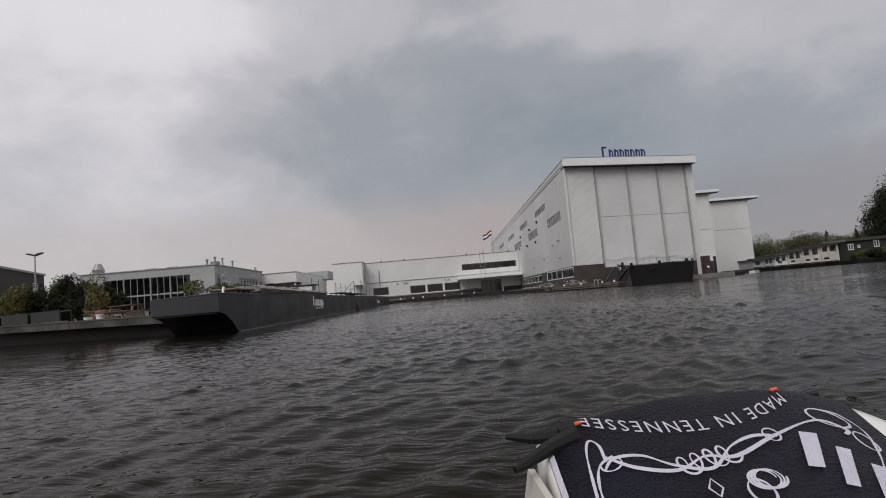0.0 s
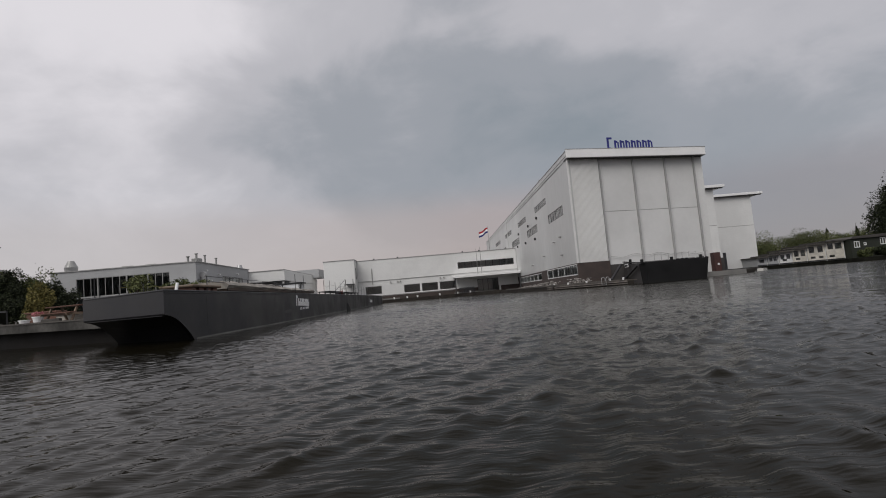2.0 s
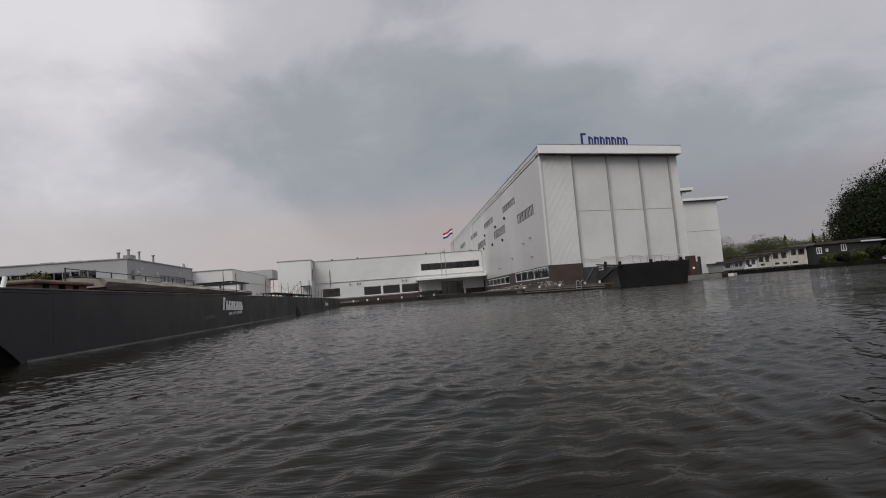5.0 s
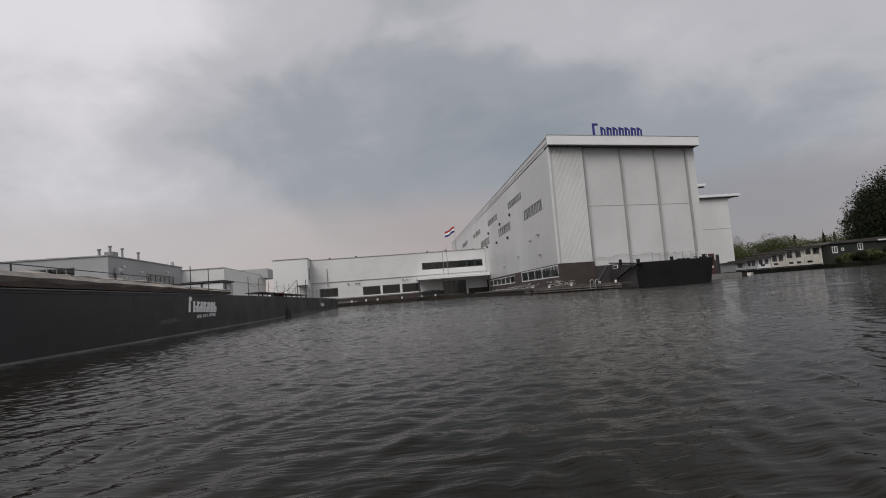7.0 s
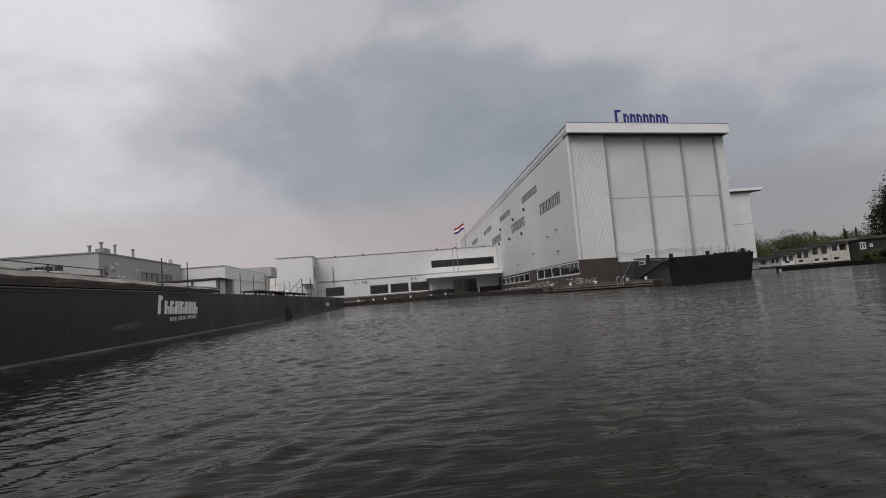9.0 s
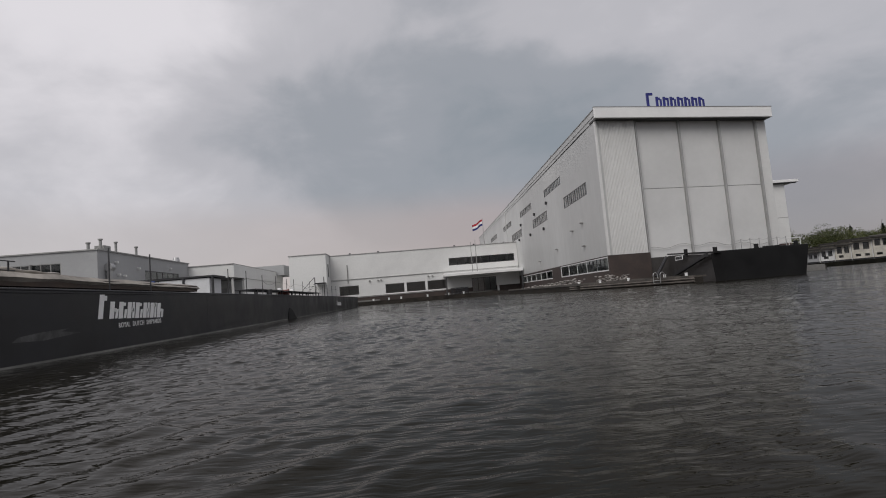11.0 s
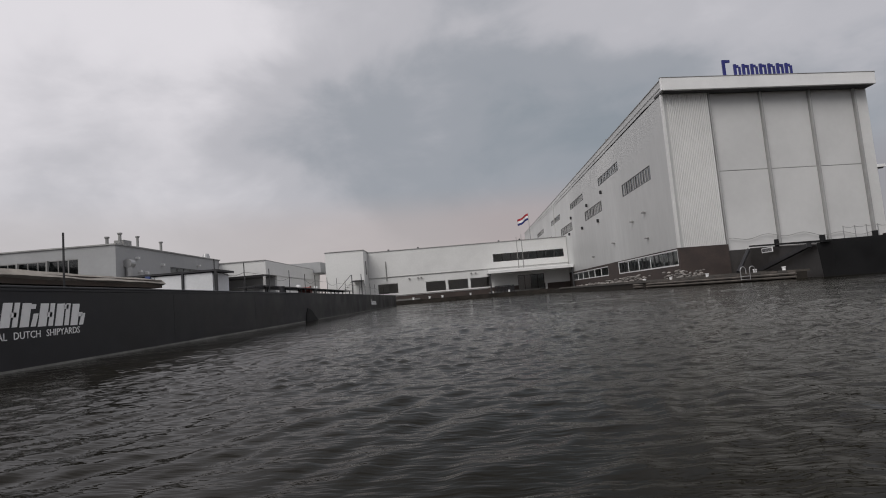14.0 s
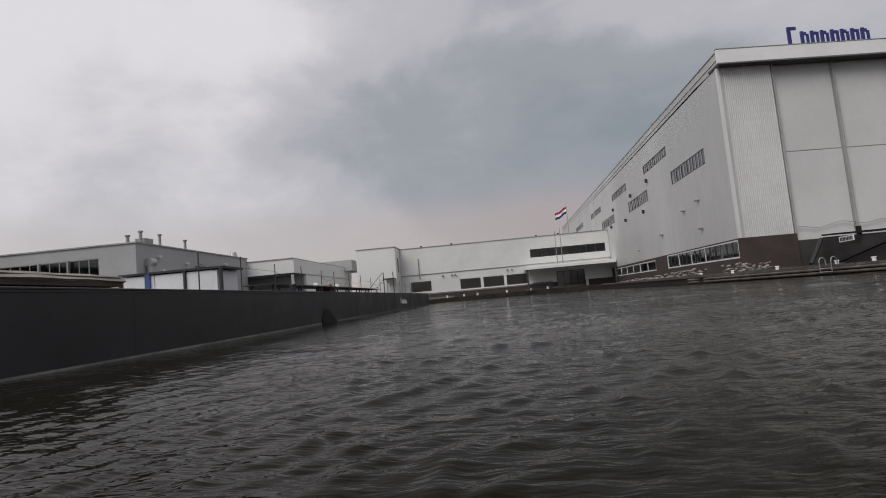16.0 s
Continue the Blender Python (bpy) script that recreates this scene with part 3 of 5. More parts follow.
for ly, lz in ((80.2, 6.9), (80.6, 5.6), (81.8, 5.5), (85, 6.5), (93.5, 6.9)):
    part("wall_lamp", bx(gx1, gx1 + 0.35, ly, ly + 0.3, lz, lz + 0.22, bev=0.03), M_frame, grey)

# ---- low white building with a loading bay ----
bay = thing("loading_bay_building", "low white building with a recessed dark loading bay", "warehouse", (-30, 100, 0.72))
part("parapet", bx(-40, -25.8, 100.0, 131, 5.7, 7.55), M_white, bay)
part("wall", wall_holes("x", -26.2, 105.0, 131, 0.5, 5.7, 0.3, [(108.5, 110.5, 0.8, 3.2), (116, 119, 2.5, 4.0)]), M_white, bay)
part("wall", wall_holes("y", 105.0, -40, -26.2, 0.5, 5.7, 0.3, [(-33, -28.5, 0.8, 4.4)]), M_grey, bay, "shaded grey wall under the canopy")
part("roller_door", bx(-33, -28.5, 105.1, 105.2, 0.8, 4.4), M_seam, bay, "closed grey roller door")
part("door", bx(-26.12, -25.8, 108.5, 110.5, 0.8, 3.2), M_seam, bay)
window(bay, "x", -25.9, 116, 119, 2.5, 4.0, panes=2, out=1)
part("roof", bx(-40.1, -25.8, 99.9, 131, 7.55, 7.67), M_seam, bay)
part("soffit", bx(-39.8, -26.1, 100.2, 105.0, 5.5, 5.596), M_soffit, bay)
part("post", bx(-26.3, -26.0, 100.2, 100.5, 0.6, 5.5), M_slat, bay)
part("post", bx(-33.3, -33.0, 100.2, 100.5, 0.6, 5.5), M_slat, bay)
part("roof_block", bx(-31.0, -24.4, 126.0, 134.0, 7.0, 8.9), M_grey, bay, "grey rooftop block")
part("roof_vent", rd((-34, 104, 7.6), (-34, 104, 8.0), 0.5, 0.4, 12), M_steel, bay)

# ---- the long charcoal barge ----
BX0, BX1, BY0, BY1, BZ = -13.1, -9.5, 17.7, 110.0, 1.48
barge = thing("barge", "long charcoal steel barge with raked square bow beside the quay", "barge", ((BX0 + BX1) / 2, 60, 0))
rake = [(BY0 + 1.9 * f, 0.78 - 0.74 * f ** 1.9) for f in [k / 10 for k in range(1, 13)]]
part("hull", pr([(BY0, BZ), (BY0, 0.82), (BY0 + 0.03, 0.78)] + rake + [(BY1, rake[-1][1]), (BY1, BZ)], BX0, BX1, "x"), M_hull, barge, "charcoal painted steel hull side")
low_rake = [(BY0 + 0.05, 0.772)] + [(a, b_ - 0.006) for a, b_ in rake]
part("rake_plate", pr(low_rake + [(a, b_ - 0.02) for a, b_ in low_rake[::-1]], BX0 + 0.01, BX1 - 0.12, "x"), M_hull, barge, "dark underside of the raked bow")
part("rubbing_strake", bx(BX1 - 0.01, BX1 + 0.012, BY0 + 0.05, BY1, BZ - 0.05, BZ, bev=0.005), M_hull, barge)
part("gunwale", bx(BX0, BX1 + 0.008, BY0, BY1, BZ, BZ + 0.06, bev=0.02), M_hull, barge)
# the bow is cut off at a slant
for ob in barge.children:
    for v in ob.data.vertices:
        if v.co.y < BY1 - 1:
            v.co.y += 0.6 * (BX1 - v.co.x) if v.co.x < BX1 - 0.02 else 0
part("waterline_band", bx(BX1, BX1 + 0.006, BY0 + 2.25, BY1, -0.12, -0.035), M_boot, barge, "pale scummy line just above the water")
for k, y in enumerate((20.94, 29.91, 42.63, 49.41, 64.32, 72.98, 87.06)):
    part("weld_seam", bx(BX1, BX1 + 0.003, y, y + 0.03, 0.02, BZ - 0.11), M_hull, barge)
part("weld_seam", bx(BX1, BX1 + 0.004, BY0 + 2.0, BY1, 0.885, 0.91), M_hull, barge)
# flat matte black plate added in place of a dark notch at the waterline
part("fender", pr([(57.02, -0.44999999999999996), (60.46, -0.44999999999999996), (60.26, -0.15000000000000002), (59.42, 0.15), (58.8, 0.45000000000000007), (58.17, 0.62), (57.75, 0.66), (57.44, 0.30000000000000004)], BX1 + 0.004, BX1 + 0.05, "x"), mat("matte_black", (0.004, 0.004, 0.004), 0.95, vary=0.2), barge, "flat black plate standing in for a dark notch at the water")


def slanted(bm, y0, y1, z0, z1, lean, x0, x1):
    return prism(bm, [(y0, z0), (y1, z0), (y1 + lean, z1), (y0 + lean, z1)], x0, x1, "x")


def hull_mark(y, z, w, h):
    """A company mark as a row of plain slanted bars."""
    step = w / 8.4
    for k in range(8):
        hh = h * 1.38 if k == 0 else h
        a = y + step * (k if k == 0 else k + 0.16)
        drop = -0.022 * k * h
        m = bmesh.new()
        ln = 0.2 * hh
        slanted(m, a, a + step * 0.46, z + drop, z + hh + drop, ln, BX1, BX1 + 0.012)
        part("mark_bar", m, M_letter, barge, "white painted mark bar")
        m = bmesh.new()
        c0 = a + step * 0.42 + ln * (0.45 if k % 2 else 0.8)
        zz = z + drop + hh * (0.4 if k % 2 else 0.75)
        slanted(m, c0, c0 + step * 0.3, zz, zz + hh * 0.2, ln * 0.2, BX1, BX1 + 0.012)
        part("mark_bar", m, M_letter, barge)
        if 0 < k:
            m = bmesh.new()
            slanted(m, a + step * 0.6, a + step * 0.86, z + drop, z + drop + hh * (1 if k in (3, 5, 6) else 0.55), ln * 0.9, BX1, BX1 + 0.012)
            part("mark_bar", m, M_letter, barge)


hull_mark(34.85, 0.78, 3.9, 0.46)
hull_mark(83.2, 0.5, 4.2, 0.4)


def lettering(name, text, size, m, material, parent, thick=0.004, spacing=1.0, label=""):
    cu = bpy.data.curves.new(name, "FONT")
    cu.body, cu.size, cu.extrude, cu.space_character = text, size, thick, spacing
    cu.resolution_u = 2
    tmp = new("tmp_text", cu)
    me = bpy.data.meshes.new_from_object(tmp.evaluated_get(bpy.context.evaluated_depsgraph_get()))
    bpy.data.objects.remove(tmp)
    bpy.data.curves.remove(cu)
    me.materials.clear()
    me.materials.append(material)
    me.transform(m)
    ob = new(name, me)
    ob.parent = parent
    ob.matrix_parent_inverse = base_of(parent)
    if label:
        ob["label"] = label
    return ob


UP_HULL = Matrix(((0, 0, 1, BX1 + 0.004), (1, 0, 0, 35.85), (0, 1, 0, 0.51), (0, 0, 0, 1)))
for word, at_ in (("ROYAL", 0.0), ("DUTCH", 0.78), ("SHIPYARDS", 1.62)):
    lettering("lettering", word, 0.2, UP_HULL @ Matrix.Rotation(radians(0.6), 4, "Z") @ Matrix.Translation((at_, 0, 0)), M_letter, barge, label="small white capital lettering")

# scuff on the hull paint: a thin worn patch
scuff = bmesh.new()
prism(scuff, [(31.75, 0.42), (32.75, 0.4), (34.15, 0.5), (33.35, 0.56), (33.65, 0.62), (32.65, 0.58), (31.95, 0.52)], BX1, BX1 + 0.003, "x")
part("scuff", scuff, mat("scuffed_hull_paint", (0.085, 0.085, 0.085), 0.6, vary=0.5, grain=6, patch=2.5), barge, "pale scuffed patch")

# fence posts along the deck edge
POST_Y = [35.85, 38.3, 46.02, 48.89, 52.02, 55.25, 58.38, 60.78, 64.22, 67.45, 70.79, 74.44, 77.67, 81.11, 84.66, 88.31, 92.27, 96.44]
for py in POST_Y:
    p_ = bx(-9.715, -9.685, py - 0.015, py + 0.015, BZ + 0.06, 2.70 + 0.05 * math.sin(py * 3))
    part("fence_post", p_, M_dark, barge, "thin dark steel fence post")
wires = bmesh.new()
for a, b_ in zip(POST_Y[2:], POST_Y[3:]):
    for z in (2.35,):
        prev = None
        for k in range(7):
            f = k / 6
            q = (-9.7, a + (b_ - a) * f, z - 0.22 * math.sin(math.pi * f) * (0.5 + 0.5 * math.sin(a)))
            if prev:
                rod(wires, prev, q, 0.008, n=4)
            prev = q
part("rope", wires, M_dark, barge, "slack dark rope between the posts")
for zz in (1.95, 2.15):
    part("rail", rd((-10.05, 22.5, zz), (-10.05, 32.7, zz + 0.02), 0.014, n=6), M_dark, barge)
for k in range(5):
    part("rail_post", rd((-10.05, 22.5 + 2.5 * k, BZ), (-10.05, 22.5 + 2.5 * k, 2.17), 0.02, n=6), M_dark, barge)


# long tarpaulin-covered gangway stowed on the deck
M_brownside = mat("brown_tarred_canvas", (0.075, 0.055, 0.042), 0.8, vary=0.3, grain=5, patch=0.8, bump=0.2)
gang = thing("gangway", "long stowed gangway under a grey tarpaulin on the barge deck", "gangway", (-10.5, 34, BZ + 0.06))
sect = [(-11.15, 0.20), (-9.95, 0.20), (-9.86, 0.30), (-10.0, 0.43), (-11.05, 0.48), (-11.2, 0.32)]
tarp = bmesh.new()
rows = []
for k in range(61):
    y = 24.3 + 18.6 * k / 60
    sag = 0.008 * math.sin(y * 1.7) + 0.007 * math.sin(y * 4.1) + 0.006 * (34 - y)
    rows.append([tarp.verts.new((x + 0.02 * math.sin(y * 2.3 + z * 9), y, BZ + 0.02 + z + (sag if z > 0.21 else 0))) for x, z in sect])
for r0, r1 in zip(rows, rows[1:]):
    for i in range(6):
        tarp.faces.new((r0[i], r0[(i + 1) % 6], r1[(i + 1) % 6], r1[i]))
tarp.faces.new(rows[0])
tarp.faces.new(rows[-1][::-1])
bmesh.ops.recalc_face_normals(tarp, faces=tarp.faces)
part("platform_side", bx(-9.98, -9.92, 24.4, 42.8, BZ + 0.14, BZ + 0.36), M_brownside, gang, "brown timber side board")
part("platform", bx(-11.1, -9.98, 24.4, 42.8, BZ + 0.14, BZ + 0.22), M_wood, gang)
part("tarpaulin", tarp, M_tarp, gang, "creased grey tarpaulin", smooth=False)
for k in range(8):
    y = 25.0 + 2.4 * k
    part("support_block", bx(-10.85, -10.2, y, y + 0.22, BZ + 0.06, BZ + 0.14), M_rust if k % 2 else M_wood, gang)

roll = bmesh.new()
rings_ = []
for k in range(49):
    y = 25.2 + 9.5 * k / 48
    lift_ = 0.03 * math.sin(y * 2.9) + 0.02 * math.sin(y * 7.3)
    ring_ = []
    for j in range(12):
        a = 2 * math.pi * j / 12
        rr_ = 0.085 * (1 + 0.16 * math.sin(3 * a + y * 1.3) + 0.12 * math.sin(y * 5 + a))
        ring_.append(roll.verts.new((-10.45 + 1.7 * rr_ * math.cos(a), y, BZ + 0.52 + 0.5 * lift_ + 0.8 * rr_ * math.sin(a))))
    rings_.append(ring_)
for r0, r1 in zip(rings_, rings_[1:]):
    for i in range(12):
        roll.faces.new((r0[i], r0[(i + 1) % 12], r1[(i + 1) % 12], r1[i]))
roll.faces.new(rings_[0])
roll.faces.new(rings_[-1][::-1])
bmesh.ops.recalc_face_normals(roll, faces=roll.faces)
part("tarpaulin_roll", roll, M_tarp, gang, "loose folded roll of pale tarpaulin", smooth=True)

crate = thing("deck_crate", "low pile of brown timber boards on the barge deck", "crate", (-10.6, 22.5, BZ + 0.06))
part("cover", bx(-11.2, -10.0, 21.1, 23.9, BZ + 0.24, BZ + 0.34, bev=0.04), M_wood, crate)
for k in range(4):
    part("timber", bx(-11.1, -10.1, 21.2 + 0.68 * k, 21.6 + 0.68 * k, BZ + 0.06, BZ + 0.235), M_redwood, crate)

for y, w in ((54.7, 0.3),):
    bol = thing("deck_bollard", "dark steel mooring bollard on the barge deck", "bollard", (-9.95, y, BZ + 0.06))
    part("post", rd((-9.95, y, BZ + 0.06), (-9.95, y, BZ + 0.36), w * 0.42, n=14), M_dark, bol)
    part("cap", rd((-9.95, y, BZ + 0.36), (-9.95, y, BZ + 0.42), w * 0.52, w * 0.48, 14), M_dark, bol)

pipe = thing("vent_pipe", "short white vent pipe standing on the barge deck", "vent pipe", (-10.4, 20.6, BZ + 0.06))
part("tube", rd((-10.4, 20.6, BZ + 0.06), (-10.36, 20.66, BZ + 0.4), 0.055, 0.05, 12), M_letter, pipe)
part("flange", rd((-10.4, 20.6, BZ + 0.06), (-10.4, 20.6, BZ + 0.1), 0.11, n=12), M_letter, pipe)
for px_, py_, top in ((-12.9, 20.2, 2.25), (-12.2, 20.4, 1.95), (-11.2, 20.0, 1.9), (-10.6, 21.4, 1.9)):
    part("deck_post", rd((px_, py_, BZ), (px_, py_, top), 0.016, n=6), M_dark, barge, "thin dark steel deck post")
part("deck_rope", rd((-12.2, 20.4, 1.86), (-10.6, 21.4, 1.8), 0.01, n=6), M_leafyellow, barge, "thin yellow-green rope between the posts")

winch = thing("deck_winch", "faded red mooring winch on the barge deck", "winch", (-11.0, 63.1, BZ + 0.06))
M_winch = mat("faded_red_paint", (0.22, 0.05, 0.035), 0.6, vary=0.3, grain=9)
part("base", bx(-11.4, -10.6, 62.3, 64.1, BZ + 0.06, BZ + 0.16), M_dark, winch)
part("drum", rd((-11.35, 63.2, BZ + 0.4), (-10.65, 63.2, BZ + 0.4), 0.2, n=16), M_winch, winch)
for x in (-11.4, -10.64):
    part("cheek_plate", rd((x, 63.2, BZ + 0.4), (x + 0.04, 63.2, BZ + 0.4), 0.27, n=16), M_winch, winch)
part("motor_box", bx(-11.3, -10.7, 63.6, 64.05, BZ + 0.16, BZ + 0.5, bev=0.03), M_winch, winch)
for y in (60.6, 65.0):
    lamp_ = thing("deck_lantern", "small white lantern box on the barge deck", "lantern", (-10.7, y, BZ + 0.06), group="deck lanterns")
    part("post", rd((-10.7, y, BZ + 0.06), (-10.7, y, BZ + 0.4), 0.04, n=8), M_dark, lamp_)
    part("housing", bx(-10.82, -10.58, y - 0.12, y + 0.12, BZ + 0.4, BZ + 0.66, bev=0.03), M_letter, lamp_)

plat = thing("trestle_walkway", "long dark walkway planks on trestles along the deck", "walkway", (-11, 66, BZ + 0.06))
for k in range(3):
    part("plank", bx(-11.6 + 0.42 * k, -11.22 + 0.42 * k, 53.2, 77.7, 1.9, 1.96), M_dark, plat)
for k in range(8):
    y = 53.8 + 3.3 * k
    for x in (-11.5, -10.5):
        part("leg", bx(x - 0.04, x + 0.04, y - 0.04, y + 0.04, BZ + 0.06, 1.9), M_dark, plat)


# ---- plants ----
def leaves(name, n, centre, radii, size, material, parent, seed, clumps=9, label=""):
    """A crown of many small leaves gathered in uneven clumps, as one mesh."""
    rng = np.random.default_rng(seed)
    cen, rad = np.array(centre, float), np.array(radii, float)
    d = rng.normal(size=(clumps, 3))
    d /= np.linalg.norm(d, axis=1, keepdims=True)
    hubs = d * rng.uniform(0.25, 0.78, (clumps, 1))
    hub_r = rng.uniform(0.28, 0.5, clumps)
    which = rng.integers(0, clumps, n)
    o = rng.normal(size=(n, 3))
    o /= np.linalg.norm(o, axis=1, keepdims=True)
    p = hubs[which] + o * (hub_r[which] * rng.uniform(0.35, 1.0, n) ** 0.5)[:, None]
    p = cen + p * rad
    a = rng.normal(size=(n, 3))
    a /= np.linalg.norm(a, axis=1, keepdims=True)
    b_ = np.cross(a, rng.normal(size=(n, 3)))
    b_ /= np.linalg.norm(b_, axis=1, keepdims=True)
    s = size * rng.uniform(0.6, 1.4, (n, 1))
    v = np.stack([p - a * s, p + b_ * s * 0.5, p + a * s, p - b_ * s * 0.5], 1).reshape(-1, 3)
    me = bpy.data.meshes.new(name)
    me.from_pydata(v.tolist(), [], np.arange(4 * n).reshape(n, 4).tolist())
    me.materials.append(material)
    ob = new(name, me)
    ob.parent = parent
    ob.matrix_parent_inverse = base_of(parent)
    if label:
        ob["label"] = label
    return ob


def trunk(parent, base, top, r, limbs, seed, spread_=0.4):
    rng = random.Random(seed)
    bm = bmesh.new()
    b_, t_ = Vector(base), Vector(top)
    mid = b_.lerp(t_, 0.5) + Vector((rng.uniform(-0.1, 0.1), rng.uniform(-0.1, 0.1), 0)) * (t_ - b_).length
    rod(bm, b_, mid, r, r * 0.7, 9)
    rod(bm, mid, t_, r * 0.7, r * 0.3, 9)
    h = (t_ - b_).length
    for k in range(limbs):
        s = b_.lerp(t_, rng.uniform(0.35, 0.85))
        ang = rng.uniform(0, 6.28)
        e = s + Vector((math.cos(ang), math.sin(ang), rng.uniform(0.3, 0.9))) * h * spread_ * rng.uniform(0.6, 1)
        rod(bm, s, e, r * 0.35, r * 0.1, 6)
    return part("trunk", bm, M_bark, parent)


def shrub(x, y, z, w, h, material, seed, label, n=1500, size=0.085, cat="shrub", group="", clumps=12):
    s = thing("shrub", label, cat, (x, y, z), group=group)
    trunk(s, (x, y, z), (x, y, z + h * 0.7), 0.05, 7, seed, 0.45)
    leaves("crown", n, (x, y, z + h * 0.55), (w * 0.62, w * 0.62, h * 0.56), size, material, s, seed, clumps)
    return s


def tree(x, y, z, w, h, material, seed, label, n=2600, size=0.32, clumps=22, stem=0.3, group=""):
    s = thing("tree", label, "tree", (x, y, z), group=group)
    trunk(s, (x, y, z - 0.2), (x, y, z + h * 0.8), h * 0.028, 9, seed, 0.3)
    leaves("crown", n, (x, y, z + h * (0.5 + stem / 2)), (w * 0.6, w * 0.6, h * (0.52 - stem / 2.4)), size, material, s, seed, clumps)
    return s


# shrubs and planting behind the quay
for k, (x, y, w, h, m_, lb, n_) in enumerate((
        (-27.3, 31.9, 1.3, 2.95, M_leafyellow, "yellow-green shrub behind the quay planters", 5000),
        (-26.6, 32.6, 1.9, 2.5, M_leafdark, "dark green shrub behind the quay planters", 6500),
        (-25.6, 33.4, 1.7, 3.2, M_leaf, "tall dense green shrub behind the quay", 7500),
        (-24.7, 32.8, 1.5, 2.95, M_leafdark, "tall dense green shrub behind the quay", 7000),
        (-21.5, 30.2, 1.25, 2.0, M_leafyellow, "yellow-leaved shrub beside the picnic table", 5000),
        (-23.2, 33.2, 1.3, 2.85, M_leaf, "tall dense green shrub behind the quay", 6000),
        (-22.1, 32.6, 1.1, 2.5, M_leafdark, "dark green shrub behind the picnic table", 5000),
        (-21.2, 32.2, 1.1, 1.7, M_leafdark, "dark green shrub behind the picnic table", 4500),
        (-22.7, 30.9, 1.4, 1.5, M_leafdark, "low dark green shrub hanging over a planter", 4500),
        (-24.5, 31.6, 1.7, 1.6, M_leafdark, "low dark green shrub behind the planters", 5500),
        (-24.2, 33.6, 1.6, 3.1, M_leaf, "tall dense green shrub behind the quay", 7000),
        (-23.9, 31.9, 1.5, 2.3, M_leafdark, "dark green shrub behind the planters", 6000),
        (-22.5, 31.6, 1.2, 2.2, M_leaf, "dense green shrub behind the planters", 5000),
        (-28.9, 33.0, 2.4, 2.1, M_leaf, "dense dark green shrub behind the quay planters", 6500),
        (-31.4, 36.0, 3.4, 2.4, M_leaf, "dense dark green shrub behind the quay planters", 6500),
        (-35.5, 38.5, 3.6, 2.6, M_leafdark, "dense dark green shrub behind the quay planters", 6500),
        (-24.1, 34.2, 0.6, 3.6, M_leaf, "thin bare shrub with few leaves above the others", 260))):
    shrub(x, y, 0.9, w, h, m_, 40 + k, lb, n=n_, size=0.06, group="quay shrubs", clumps=26)
for k, (x, y, w, h) in enumerate(((-11.9, 21.0, 1.3, 0.7), (-11.8, 24.1, 1.2, 0.7), (-12.0, 27.0, 1.3, 0.8), (-11.7, 30.2, 1.1, 0.6))):
    shrub(x, y, BZ + 0.06, w, h, M_leafspring if k % 2 == 0 else M_leaf, 70 + k, "low bushy green plant growing on the barge deck", n=900, size=0.05, cat="plant", group="deck plants")


M_planter = mat("dark_planter_board", (0.026, 0.026, 0.027), 0.7, vary=0.2)


def planter(x0, y0, x1, y1):
    p_ = thing("planter", "long dark grey planter box standing on the quay", "planter", ((x0 + x1) / 2, (y0 + y1) / 2, 0.9), group="quay planters")
    d = Vector((x1 - x0, y1 - y0, 0)).normalized()
    nrm = Vector((-d.y, d.x, 0))
    a, b_ = Vector((x0, y0, 0)), Vector((x1, y1, 0))
    def ring(o0, o1, z0, z1, m_, nm):
        pts = [a + nrm * o0, b_ + nrm * o0, b_ + nrm * o1, a + nrm * o1]
        part(nm, pr([(q.x, q.y) for q in pts], z0, z1), m_, p_)
    ring(0, -0.08, 0.9, 1.75, M_planter, "side_panel")
    ring(-0.62, -0.7, 0.9, 1.75, M_planter, "side_panel")
    ring(-0.08, -0.62, 0.9, 1.65, M_bank, "soil")
    return p_


for x0, y0, x1, y1 in ((-27.0, 31.2, -24.75, 30.2), (-24.5, 30.1, -22.2, 29.1), (-30.3, 32.8, -27.3, 31.4)):
    planter(x0, y0, x1, y1)

for k, (x, y) in enumerate(((-25.1, 29.75), (-23.2, 28.8), (-22.4, 28.4), (-18.3, 26.3))):
    st = thing("kerb_stone", "pale concrete kerb stone lying on the quay edge", "kerb", (x, y, 0.9), group="quay kerb stones")
    part("stone", bx(x - 0.4, x + 0.4, y - 0.1, y + 0.1, 0.9, 1.12, bev=0.03), M_concrete, st)

# picnic table on the quay
def picnic_table(m):
    t_ = thing("picnic_table", "brown timber picnic table with fixed benches on the quay", "table", (0, 0, 0))
    for k in range(5):
        part("tabletop_board", bx(-0.95, 0.95, -0.36 + 0.15 * k, -0.22 + 0.15 * k, 0.71, 0.755, bev=0.008), M_redwood, t_)
    for s in (-1, 1):
        for k in range(2):
            part("bench_board", bx(-0.95, 0.95, s * 0.70 + 0.15 * k - 0.145, s * 0.70 + 0.15 * k, 0.42, 0.46, bev=0.008), M_redwood, t_)
    for x in (-0.7, 0.7):
        for s in (-1, 1):
            part("leg", prism(bmesh.new(), [(s * 0.62, 0.0), (s * 0.52, 0.0), (s * 0.18, 0.71), (s * 0.28, 0.71)], x - 0.03, x + 0.03, "x"), M_wood, t_)
        part("crossbeam", bx(x + 0.03, x + 0.07, -0.85, 0.85, 0.34, 0.42), M_wood, t_)
    t_.matrix_basis = m
    return t_


